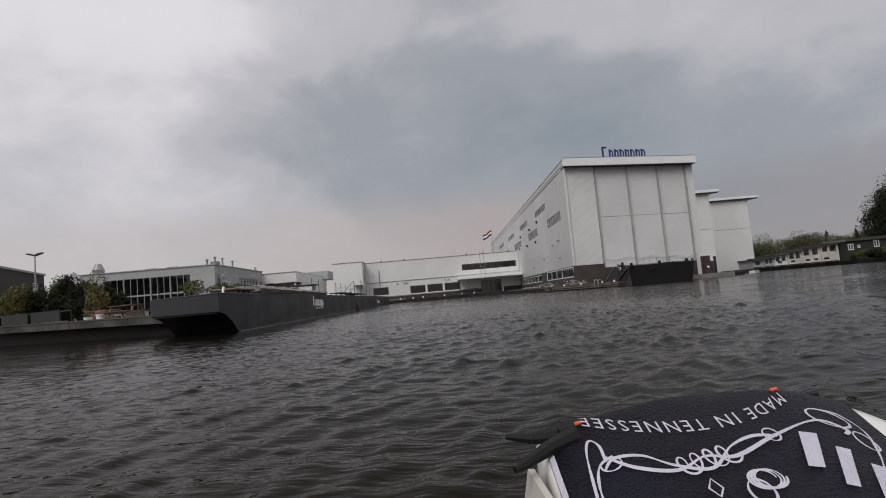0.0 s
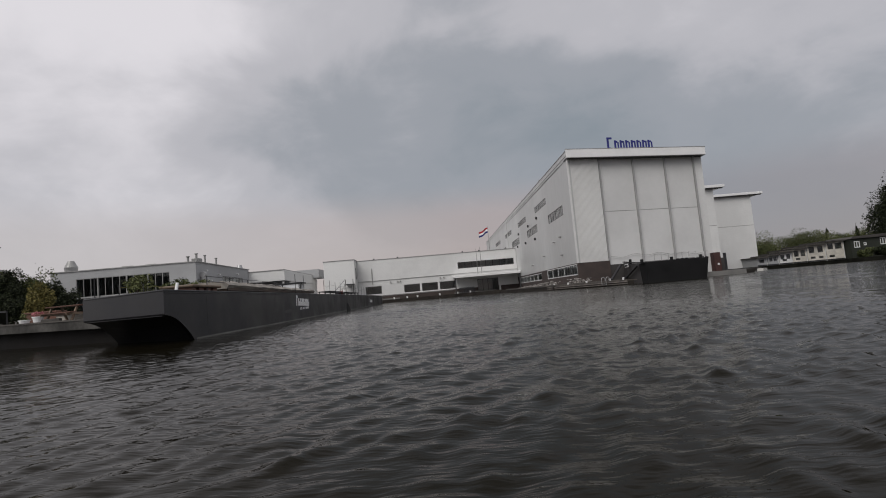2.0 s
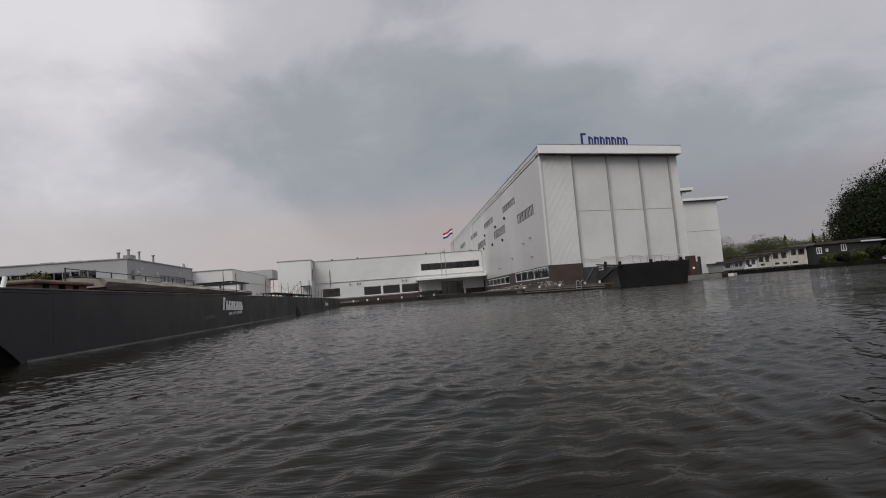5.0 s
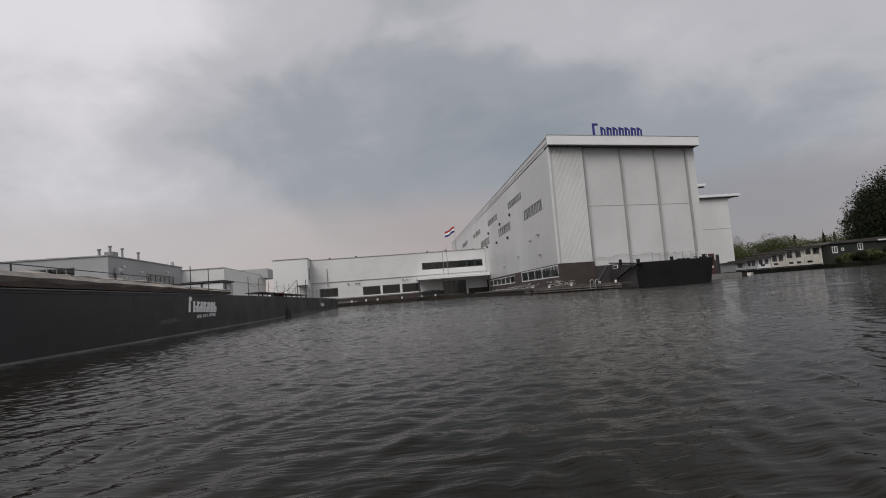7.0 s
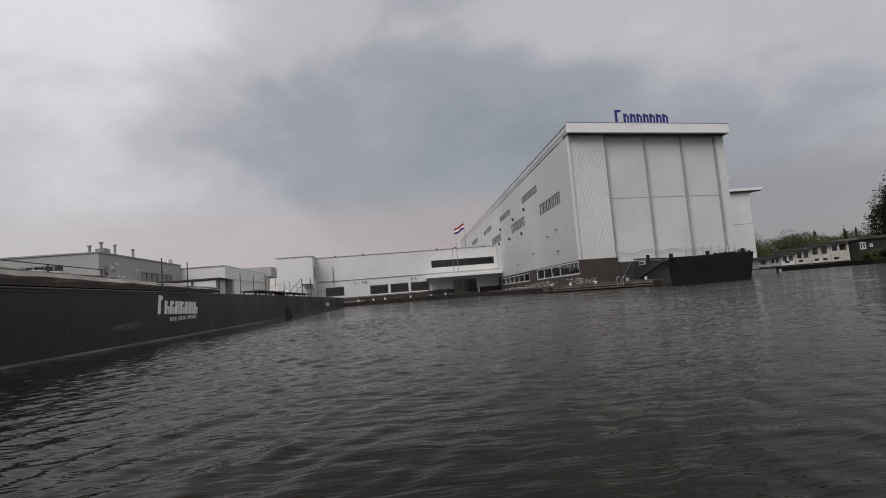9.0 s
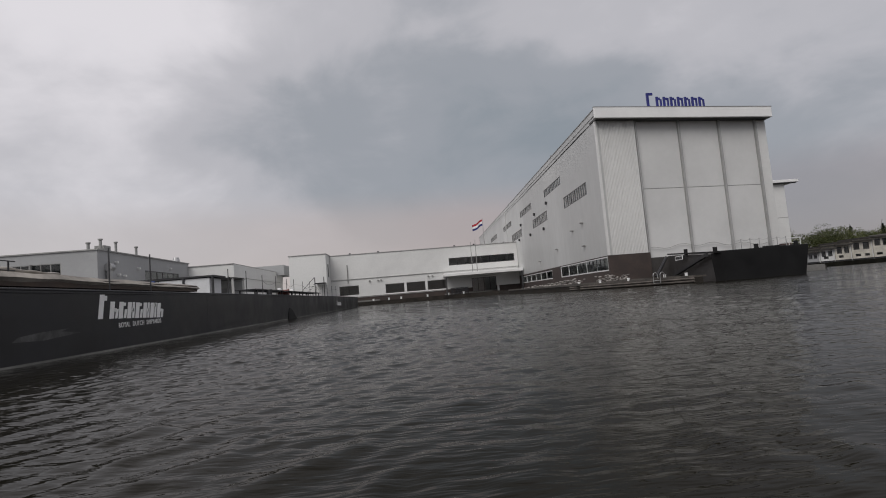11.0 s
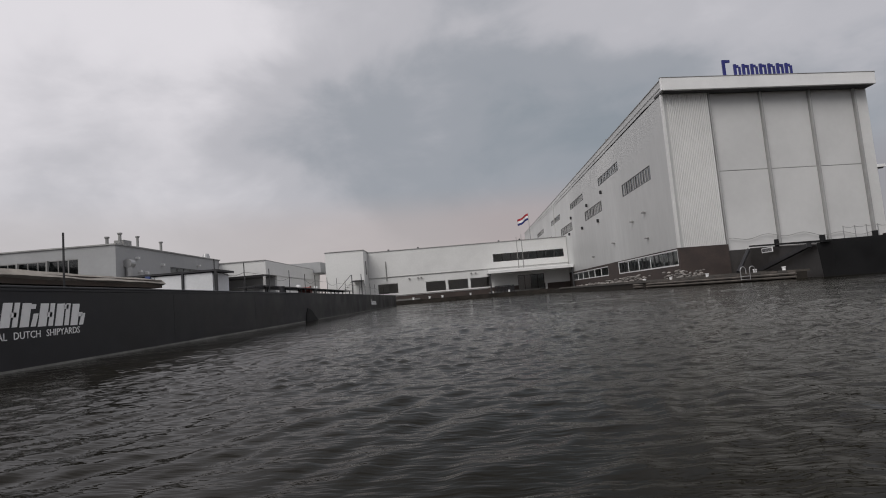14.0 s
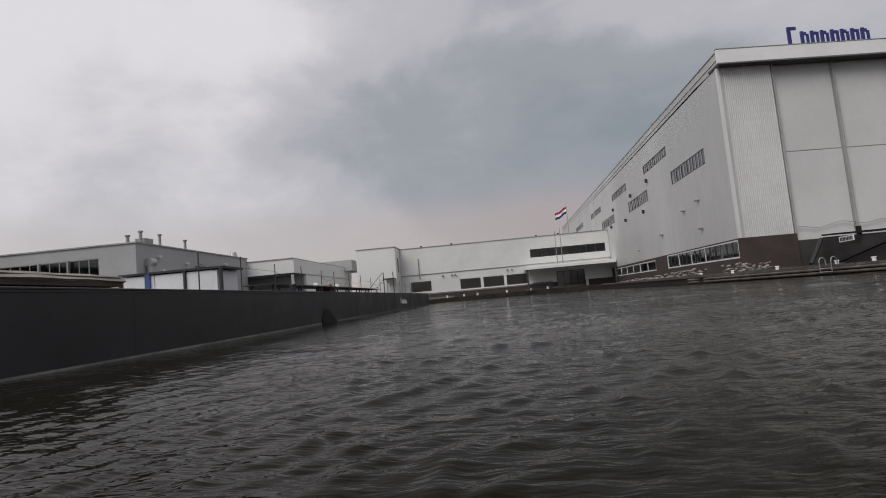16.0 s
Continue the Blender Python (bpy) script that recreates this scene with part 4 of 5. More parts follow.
picnic_table(pose(-17.9, 26.9, 0.9, 0, 0, -16))
M_pinkflower = mat("pink_petals", (0.42, 0.16, 0.17), 0.7, vary=0.3)


def flower_pot(x, y, h, petals, label, seed):
    pot = thing("flower_pot", label, "flower pot", (x, y, 0.9), group="quay flower pots")
    part("pot", rd((x, y, 0.9), (x, y, 0.9 + h), 0.16, 0.22, 14), M_letter, pot, "white glazed pot")
    part("rim", rd((x, y, 0.9 + h), (x, y, 0.94 + h), 0.245, n=14), M_letter, pot)
    leaves("flowers", 170, (x, y, 1.07 + h), (0.26, 0.26, 0.2), 0.05, petals, pot, seed, 5)


flower_pot(-19.35, 27.0, 0.34, M_pinkflower, "white pot of pink flowers beside the picnic table", 3)
flower_pot(-20.3, 27.5, 0.24, M_leafspring, "white pot with a grey-green plant on the quay", 4)
flower_pot(-24.55, 29.7, 0.26, M_leafspring, "white pot with a tall pale plant between the planters", 5)
box_ = thing("storage_box", "low cream timber box beside the picnic table", "box", (-18.2, 28.0, 0.9))
part("body", bx(-19.0, -17.4, 27.7, 28.3, 0.9, 1.24, bev=0.02), M_seat, box_)
part("lid", bx(-19.05, -17.35, 27.65, 28.35, 1.24, 1.3, bev=0.015), M_seat, box_, "cream lid")
chest = thing("storage_chest", "dark red-brown timber chest behind the picnic table", "chest", (-19.95, 28.3, 0.9))
part("body", bx(-20.7, -19.2, 28.0, 28.7, 0.9, 1.45, bev=0.02), M_redwood, chest)
part("lid", bx(-20.75, -19.15, 27.95, 28.75, 1.45, 1.52, bev=0.015), M_redwood, chest)

# dark brown hall behind the shrubs
M_brownclad = mat("dark_brown_cladding", (0.05, 0.043, 0.036), 0.8, vary=0.3, grain=3, patch=0.5, stretch=(6, 6, 1))
bh = thing("brown_hall", "dark brown clad hall behind the quay shrubs", "hall", (-60, 63, 0.9))
part("wall", pr([(-47.0, 52), (-53.6, 73), (-75, 73), (-75, 52)], 0.9, 8.1), M_brownclad, bh)
part("roof", pr([(-46.8, 51.8), (-53.5, 73.2), (-75.2, 73.2), (-75.2, 51.8)], 8.1, 8.35), M_seam, bh, "grey roof edge")

# double street lamp
lamp = thing("street_lamp", "tall street lamp with two dark wing-shaped heads", "street lamp", (-39.45, 51, 0.9))
part("pole", rd((-39.45, 51, 0.9), (-39.45, 51, 8.0), 0.085, 0.06, 10), M_steel, lamp)
part("box", bx(-39.61, -39.29, 50.85, 51.15, 4.3, 5.3, bev=0.02), M_seam, lamp, "grey metal box on the pole")
for s in (-1, 1):
    hd = pr([(-39.45 + s * 0.05, 7.95), (-39.45 + s * 0.75, 8.17), (-39.45 + s * 0.8, 8.27), (-39.45 + s * 0.45, 8.25), (-39.45 + s * 0.05, 8.09)], 50.85, 51.15, "y")
    part("lamp_head", hd, M_dark, lamp, "dark wing-shaped lamp head")

# round rooftop tank with a bare bush beside it
tank = thing("roof_tank", "round pale metal ventilator on the workshop roof", "ventilator", (-50.1, 79.5, 8.17))
part("drum", rd((-50.1, 79.5, 8.17), (-50.1, 79.5, 8.9), 0.75, 0.85, 18), M_steel, tank)
part("dome", rd((-50.1, 79.5, 8.9), (-50.1, 79.5, 9.8), 0.85, 0.4, 18), M_seam, tank)

# white container with blue posts beyond the barge
cont = thing("container", "white site container with dark and blue posts behind the barge", "container", (-15.6, 56, 0.72))
for k in range(3):
    part("side_panel", bx(-18.3 + 1.55 * k, -16.78 + 1.55 * k, 55.1, 57.2, 0.8, 2.95, bev=0.02), M_contwhite, cont)
part("post", bx(-17.2, -16.95, 55.0, 55.2, 0.72, 3.0), M_contblue, cont, "blue steel post")
for x in (-18.45, -15.25, -13.5):
    part("post", bx(x - 0.05, x + 0.05, 55.0, 55.2, 0.72, 3.0), M_dark, cont, "dark steel post")
part("top_rail", bx(-18.5, -13.4, 55.0, 57.3, 3.0, 3.1), M_dark, cont)

# outside stair by the tower
stair = thing("outside_stair", "dark steel outside stair against the white tower", "stair", (-20, 119, 0.72))
for k in range(14):
    part("tread", bx(-21.4 + 0.26 * k, -21.12 + 0.26 * k, 119.5, 120.6, 0.9 + 0.27 * k, 0.95 + 0.27 * k), M_dark, stair)
part("rail", rd((-21.4, 119.5, 2.0), (-17.8, 119.5, 5.7), 0.05, n=6), M_dark, stair)
part("landing", bx(-17.8, -16.0, 119.4, 121.9, 4.55, 4.7), M_dark, stair)
for x in (-17.7, -16.1):
    part("post", bx(x - 0.06, x + 0.06, 119.45, 119.6, 0.7, 5.7), M_dark, stair)

# ---- details on the hangar ----
sign = thing("roof_sign", "blue company mark standing on the hangar roof edge", "sign", (31, 78.4, 19.8))
step = 6.9 / 8.35
for k in range(8):
    a = 26.9 + step * (k if k == 0 else k + 0.3)
    hh = 1.7 if k == 0 else 1.25
    for (u0, u1, z0, z1) in (((0.05, 0.38, 0, 1), (0.38, 0.95, 0.84, 1), (0.38, 0.6, 0.0, 0.1)) if k == 0 else ((0.05, 0.35, 0, 1), (0.35, 0.62, 0.72, 0.92), (0.62, 0.84, 0.05 * (k % 3), 0.9 - 0.12 * (k % 2)))):
        part("sign_bar", bx(a + step * u0, a + step * u1, 78.2, 78.35, 20.0 + hh * z0, 20.0 + hh * z1), M_blue, sign, "plain blue sign bar")
    part("bracket", bx(a + step * 0.3, a + step * 0.38, 78.35, 78.5, 19.8, 20.0 + hh * 0.8), M_seam, sign)

for y, z in ((101.9, 13.6), (104.7, 9.9), (110, 13.3), (121, 13.2), (114, 10.2), (123.4, 10.5), (132, 10.6)):
    part("wall_fitting", bx(HX0 - 0.3, HX0, y, y + 0.3, z, z + 0.5, bev=0.05), M_dark, hangar, "small dark wall fitting")
for y, z in ((86.3, 5.2), (90.5, 7.7), (86.4, 8.1), (98.4, 6.0), (109, 5.0)):
    part("wall_lamp", bx(HX0 - 0.35, HX0, y, y + 0.5, z, z + 0.16, bev=0.03), M_seam, hangar)
part("downpipe", rd((HX0 - 0.08, 136, 4), (HX0 - 0.08, 136, 19.3), 0.08, n=8), M_side, hangar)
for k in range(5):
    part("roof_vent", rd((HX0 + 0.3, 98 + 17 * k, 19.7), (HX0 + 0.3, 98 + 17 * k, 20.3), 0.22, n=10), M_seam, hangar)

# ---- office wing details ----
for x in (-6.5, 8.6, 12.5, -12):
    part("roof_fitting", rd((x, 128, 10.0), (x, 128, 10.3), 0.22, 0.16, 10), M_dark, office)
for x in (-8.6, -7.0, -6.4, 2.8, 3.6):
    part("wall_lamp", bx(x, x + 0.28, OY - 0.4, OY - 0.02, 4.5, 4.7, bev=0.03), M_seam, office)
part("door_frame", bx(16.3, 16.7, OY - 0.12, OY - 0.032, 0.65, 3.8), M_frame, office)
part("drainpipe", rd((-12.6, OY - 0.2, 4.4), (-12.6, OY - 0.2, 8.0), 0.09, n=8), M_seam, office)
wallb = thing("garden_wall", "low dark brick wall along the office quay", "wall", (-5, 125, 0.62))
part("wall", bx(-15.3, 5.7, 124.9, 125.2, 0.6, 1.5), M_brick, wallb)
part("coping", bx(-15.3, 5.7, 124.84, 125.26, 1.5, 1.6), M_seam, wallb)
for k, x in enumerate((-14.2, -11.7, -7.8, -4.9, -2.6, 2.4, 6.4, 9.3)):
    bl = thing("quay_bollard", "short white mooring bollard on the dark quay", "bollard", (x, 124.1, 0.62), group="office quay bollards")
    part("post", rd((x, 124.1, 0.6), (x, 124.1, 0.95), 0.16, n=10), M_letter, bl)
    part("cap", rd((x, 124.1, 0.95), (x, 124.1, 1.02), 0.22, 0.2, 10), M_letter, bl)
gate = thing("entrance_gate", "dark slatted gate beside the office entrance", "gate", (9, 124.6, 0.62))
part("gate_frame", bx(6.9, 10.3, 124.5, 124.58, 1.75, 1.85), M_dark, gate)
for k in range(14):
    part("slat", bx(6.9 + 0.25 * k, 7.06 + 0.25 * k, 124.5, 124.56, 0.62, 1.75), M_dark, gate)
for k, x in enumerate((11.4, 12.3)):
    mast = thing("mast", "thin grey mast rising in front of the office wing", "mast", (x, 124.2, 4.6), group="office masts")
    part("pole", rd((x, 124.2, 4.58), (x, 124.2, 10.3 + 0.4 * k), 0.075, 0.05, 8), M_seam, mast)

# flag on its mast
flag = thing("flag", "red, white and blue striped flag flying from a roof mast", "flag", (18.0, 150, 9.9))
part("mast", rd((18.0, 150, 9.9), (18.0, 150, 18.2), 0.09, 0.05, 8), M_seam, flag)
for k, m_ in enumerate((M_fblue, M_fwhite, M_red)):
    bm = bmesh.new()
    cols = []
    for i in range(15):
        f = i / 14
        x = 17.92 - 2.5 * f
        z = 16.5 + 0.5 * k - 1.35 * f + 0.12 * math.sin(f * 8)
        y = 150 + 0.25 * math.sin(f * 9)
        cols.append([bm.verts.new((x, y + dy, z + dz)) for dy, dz in ((0, 0), (0, 0.5), (0.02, 0.5), (0.02, 0))])
    for c0, c1 in zip(cols, cols[1:]):
        for i in range(4):
            bm.faces.new((c0[i], c0[(i + 1) % 4], c1[(i + 1) % 4], c1[i]))
    bm.faces.new(cols[0])
    bm.faces.new(cols[-1][::-1])
    bmesh.ops.recalc_face_normals(bm, faces=bm.faces)
    part("stripe", bm, m_, flag, ("blue", "white", "red")[k] + " cloth stripe")

# ---- jetty and stones along the hangar ----
structure("hangar_quay", pr([(28.5, 73.0), (22.0, 73.6), (16.6, 77.0), (15.2, 93), (14.6, 106), (15.5, 120.4), (20.9, 120.4), (20.9, 78.4), (28.5, 78.4)], -0.7, 0.45), M_quayface,
          "low dark timber quay running round the hangar corner", "quay")
structure("quay_coping", pr([(28.55, 72.9), (22.0, 73.5), (16.5, 76.9), (15.1, 93), (14.5, 106), (14.9, 106), (15.5, 93), (16.85, 77.2), (22.1, 73.9), (28.55, 73.3)], 0.45, 0.66), M_concrete,
          "pale weathered coping of the hangar quay", "quay")
rng = random.Random(5)


def stone_mesh(seed):
    bm = bmesh.new()
    bmesh.ops.create_icosphere(bm, subdivisions=1, radius=0.5)
    r_ = random.Random(seed)
    for v in bm.verts:
        v.co *= r_.uniform(0.72, 1.15)
        v.co.z *= 0.7
    return mesh_of(bm, "stone", M_stone)


M_stone = mat("pale_rubble", (0.34, 0.315, 0.29), 0.85, vary=0.35, grain=9, patch=2, bump=0.3, island=0.5)
stones = [stone_mesh(k) for k in range(5)]
heap = thing("rubble_heap", "heap of pale broken stones and debris on the hangar quay", "rubble", (18, 88, 0.6))
for k in range(260):
    f = rng.random()
    y = 75.5 + 31 * f ** 1.3
    x = (19.4 if y < 79.5 else 16.6) + rng.uniform(0, 2.4) - 0.5 * f
    s = rng.uniform(0.14, 0.45)
    o = new("stone", stones[k % 5])
    o.parent = heap
    o.matrix_parent_inverse = base_of(heap)
    o.matrix_basis = pose(x, y, 0.5 + s * 0.22 + 0.75 * rng.random() ** 1.5 * max(0.0, 1 - abs(f - 0.12) * 1.1), rng.uniform(0, 20), rng.uniform(0, 20), rng.uniform(0, 360)) @ Matrix.Diagonal((s * 1.3, s, s, 1))
for k, (x, y, h) in enumerate(((17.0, 78.0, 0.3), (18.0, 74.4, 0.3), (19.3, 70.4, 0.32), (21.0, 66.6, 0.36), (21.9, 64.6, 0.36))):
    bl = thing("jetty_bollard", "short pale mooring bollard on the hangar jetty", "bollard", (x, y, 0.56), group="hangar quay bollards")
    part("post", rd((x, y, 0.5), (x, y, 0.56 + h * 0.6), 0.11, n=12), M_letter, bl)
    part("cap", rd((x, y, 0.56 + h * 0.6), (x, y, 0.61 + h * 0.6), 0.15, 0.13, 12), M_letter, bl)
structure("jetty", pr([(21.9, 63.3), (22.6, 63.3), (25.6, 79.5), (16.9, 79.5), (16.3, 79.0), (18.3, 71.6)], -0.5, 0.42), M_quayface, "low timber jetty beside the pontoon", "jetty")
M_greytimber = mat("grey_weathered_timber", (0.105, 0.092, 0.08), 0.8, vary=0.35, grain=8, patch=1.0, bump=0.25)
deck = thing("jetty_decking", "weathered pale timber planks along the jetty edge", "decking", (19.5, 70, 0.42), kind="structure")
edge = [Vector((16.3, 79.0, 0)), Vector((18.3, 71.6, 0)), Vector((21.9, 63.3, 0))]
for a, b_ in zip(edge, edge[1:]):
    d = (b_ - a)
    nr = Vector((d.y, -d.x, 0)).normalized() * -1.5
    n_ = int(d.length / 0.62)
    for k in range(n_):
        p0, p1 = a + d * (k / n_), a + d * ((k + 0.94) / n_)
        part("plank", pr([(q.x, q.y) for q in (p0, p1, p1 + nr, p0 + nr)], 0.42, 0.56 + 0.02 * math.sin(k * 2.3)), M_greytimber if k % 3 else M_concrete, deck)
for a, b_ in zip(edge, edge[1:]):
    for z in (0.08, 0.30):
        part("fender_beam", rod(bmesh.new(), (a.x - 0.08, a.y - 0.05, z), (b_.x - 0.08, b_.y - 0.05, z), 0.09, n=8), M_greytimber, deck, "round weathered timber fender")
lad = thing("quay_ladder", "steel swim ladder with looped handrails on the jetty", "ladder", (20.6, 66.2, 0.5))
for x in (0.0, 0.75):
    c = Vector((20.3 + x * 0.4, 66.9 - x * 0.92, 0))
    o = Vector((-0.92, -0.4, 0)) * 0.28
    bm = bmesh.new()
    prev = None
    for k in range(9):
        a = math.pi * k / 8
        q = c + o * math.cos(a) + Vector((0, 0, 0.80 + 0.26 * math.sin(a)))
        if prev:
            rod(bm, prev, q, 0.035, n=6)
        prev = q
    rod(bm, c + o + Vector((0, 0, 0.80)), c + o + Vector((0, 0, 0.1)), 0.03, n=6)
    rod(bm, c - o + Vector((0, 0, 0.80)), c - o + Vector((0, 0, 0.5)), 0.035, n=6)
    part("handrail", bm, M_steel, lad)
for k in range(2):
    z = 0.14 + 0.22 * k
    part("rung", rd((20.04, 66.79, z), (20.34, 66.10, z), 0.025, n=6), M_steel, lad)

# ---- dark pontoon before the hangar doors ----
def raise_deck(bm):
    """Lift the deck line towards the pontoon's far end, to fit the camera's view."""
    for v in bm.verts:
        if v.co.z > 1:
            v.co.z += 0.05 * max(0.0, v.co.y - 62.7)
    return bm


pont = thing("pontoon", "black steel pontoon moored before the hangar doors", "pontoon", (27, 72, 0))
part("hull", raise_deck(pr([(23.75, 63.05), (30.6, 63.05), (38.6, 78.2), (27.30, 78.2)], -0.6, 2.1)), M_hullgrey, pont, "grey-brown steel side")
end = bmesh.new()
lower = [end.verts.new(c) for c in ((24.0, 62.4, -0.6), (23.6, 63.1, -0.6), (30.75, 63.1, -0.6), (30.65, 62.4, -0.6))]
upper = [end.verts.new(c) for c in ((23.75, 62.2, 2.2), (23.3, 63.0, 2.2), (31.2, 63.0, 2.2), (31.1, 62.2, 2.2))]
end.faces.new(lower)
end.faces.new(upper[::-1])
for i in range(4):
    end.faces.new((lower[i], upper[i], upper[(i + 1) % 4], lower[(i + 1) % 4]))
bmesh.ops.recalc_face_normals(end, faces=end.faces)
part("bow_plate", end, M_black, pont, "black tarred flared end plate")
for zz in (2.55, 2.95):
    part("rail", rd((28.9, 62.6, zz), (31.0, 62.9, zz), 0.025, n=6), M_frame, pont, "white tubular handrail")
for x in (28.9, 29.9, 31.0):
    part("rail_post", rd((x, 62.6 + 0.14 * (x - 28.9), 2.2), (x, 62.6 + 0.14 * (x - 28.9), 3.0), 0.035, n=6), M_frame, pont)
for x in (27.6, 28.1, 28.6):
    part("cleat", bx(x, x + 0.3, 62.5, 62.8, 2.2, 2.45, bev=0.03), M_black, pont)
part("deck_edge", raise_deck(pr([(23.20, 62.25), (31.15, 62.25), (39.00, 78.20), (38.70, 78.20), (30.80, 62.60), (23.50, 62.60), (27.50, 78.20), (27.20, 78.20)], 2.2, 2.34)), M_black, pont)
for k, (x, y) in enumerate(((23.60, 62.80), (30.50, 62.80), (27.10, 62.80), (25.50, 71.00))):
    part("bollard", rd((x, y, 2.1 + 0.05 * (y - 62.8)), (x, y, 2.7 + 0.05 * (y - 62.8)), 0.17, n=10), M_black, pont)
part("ramp", rod(bmesh.new(), (23.6, 64.2, 2.15), (26.1, 75.0, 0.7), 0.2, n=4), M_dark, pont, "long sloping dark steel ramp")
part("strut", rod(bmesh.new(), (26.6, 77.3, 2.7), (24.2, 75.0, 0.7), 0.16, n=6), M_dark, pont, "sloping dark steel strut")
part("number_board", pr([(25.25, 71.20), (25.75, 73.60), (25.70, 73.62), (25.20, 71.22)], 2.15, 2.55), M_letter, pont, "small white number board")
for k in range(9):
    part("board_bar", pr([(25.225 + 0.05 * k, 71.35 + 0.24 * k), (25.245 + 0.05 * k, 71.47 + 0.24 * k), (25.225 + 0.05 * k, 71.48 + 0.24 * k), (25.205 + 0.05 * k, 71.36 + 0.24 * k)], 2.22, 2.48), M_dark, pont)
for k in range(7):
    f = k / 6
    x, y = 25.2 + 5.4 * f, 63.0 + 1.0 * f
    part("stanchion", rd((x, y, 2.1), (x, y, 3.2), 0.03, n=6), M_steel, pont)
rope = bmesh.new()
prev = None
for k in range(31):
    f = k / 30
    q = (25.2 + 5.4 * f, 63.0 + f, 3.15 - 0.1 * abs(math.sin(f * 6 * math.pi)))
    if prev:
        rod(rope, prev, q, 0.018, n=4)
    prev = q
part("rope", rope, M_steel, pont)
chain = bmesh.new()
prev = None
for k in range(41):
    f = k / 40
    q = (25.9 + 14.3 * f, 79.03, 3.9 + 0.55 * math.cos(f * 8 * math.pi) * 0.3 + 0.2 * math.sin(f * 5))
    if prev:
        rod(chain, prev, q, 0.03, n=4)
    prev = q
part("door_chain", chain, M_seam, hangar, "drooping chain across the doors")

# rust-red shed and small landing right of the doors
shed = thing("rust_shed", "narrow rust-red steel cabinet at the hangar quay corner", "shed", (41.2, 78.6, 0.6))
part("body", bx(40.6, 41.55, 78.1, 79.18, 0.6, 3.3, bev=0.03), mat("rust_red_steel", (0.060, 0.026, 0.022), 0.7, vary=0.2), shed)
part("ring", rd((41.1, 78.05, 1.6), (41.1, 78.1, 1.6), 0.16, n=16), M_letter, shed, "white ring on the door")
part("post", bx(43.4, 43.7, 80.4, 80.7, 0.6, 3.2), M_dark, shed)
part("side_box", bx(42.4, 42.9, 79.6, 80.2, 0.6, 2.5, bev=0.03), M_hullgrey, shed)
structure("landing", pr([(43.6, 79.6), (50, 84), (60, 101), (57, 104), (43.6, 81)], -0.4, 0.45), M_quayface, "low dark timber landing beside the halls", "landing")
skiff = thing("skiff", "small white open boat moored at the landing", "boat", (60, 98, 0))
part("hull", prism(bmesh.new(), [(58.2, 94.6), (61.4, 98.4), (62.0, 99.9), (60.6, 99.3), (57.6, 95.4)], -0.1, 0.4), M_gel, skiff)

structure("hall_quay", pr([(43.4, 79.84), (46.1, 79.84), (58.15, 103.9), (78.15, 123.9), (92, 137.8), (91.9, 138.0), (77.95, 124.1), (57.95, 104.1), (45.95, 80.0), (43.4, 80.0)], -0.8, 0.56), M_quayface,
          "dark timber quay edge before the white halls", "quay")

# hangar and sign heights shrink towards back and right to fit the camera's view
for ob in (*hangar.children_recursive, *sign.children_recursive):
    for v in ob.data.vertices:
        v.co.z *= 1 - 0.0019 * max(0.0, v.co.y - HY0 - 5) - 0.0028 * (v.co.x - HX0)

# ---- far shore on the right: bank, low houses and trees ----
structure("bank", pr([(72, 121), (80, 119), (92, 117.5), (112, 110), (200, 70), (330, 40), (330, 400), (60, 400), (71, 135)], -0.6, 0.75), M_bank, "low dark overgrown bank of the far shore", "bank")
M_plaster = mat("cream_plaster", (0.58, 0.55, 0.48), 0.8, vary=0.18)
M_greenboard = mat("dark_green_boards", (0.022, 0.026, 0.018), 0.8, vary=0.3)
GY = 124.0


def houseboat(x0, x1, zt, wall_m, wins, lows):
    """A low two-storey house on the waterline, with a deep flat roof edge."""
    h = thing("houseboat", "low pale house with a flat dark roof on the far shore", "house", ((x0 + x1) / 2, GY, 0.5), group="far shore houses")
    holes = [(a, b_, zt - min(1.7, zt * 0.42), zt - 0.3) for a, b_ in wins]
    low_ = [(a, b_, 1.45, 1.95) for a, b_ in lows]
    part("wall", wall_holes("y", GY, x0, x1, 0.45, zt, 0.3, holes + low_), wall_m, h)
    part("wall", bx(x0, x0 + 0.3, GY + 0.3, GY + 8, 0.45, zt), wall_m, h)
    part("wall", bx(x1 - 0.3, x1, GY + 0.3, GY + 8, 0.45, zt), wall_m, h)
    part("wall", bx(x0, x1, GY + 8, GY + 8.3, 0.45, zt), wall_m, h)
    part("base", bx(x0 - 0.05, x1 + 0.05, GY - 0.12, GY - 0.004, 0.8, 1.05), M_dark, h, "dark tarred base board")
    part("roof", bx(x0 - 0.3, x1 + 0.2, GY - 0.7, GY + 8.5, zt, zt + 0.3), M_darkroof, h, "flat dark roof with a deep edge")
    part("corner_post", bx(x1 - 0.02, x1 + 0.1, GY - 0.1, GY + 0.2, 0.5, zt), M_frame, h)
    for hh in holes:
        window(h, "y", GY, *hh, panes=1, frame_m=M_darkframe, w=0.1)
    for hh in low_:
        window(h, "y", GY, *hh, panes=1, frame_m=M_darkframe, w=0.06)


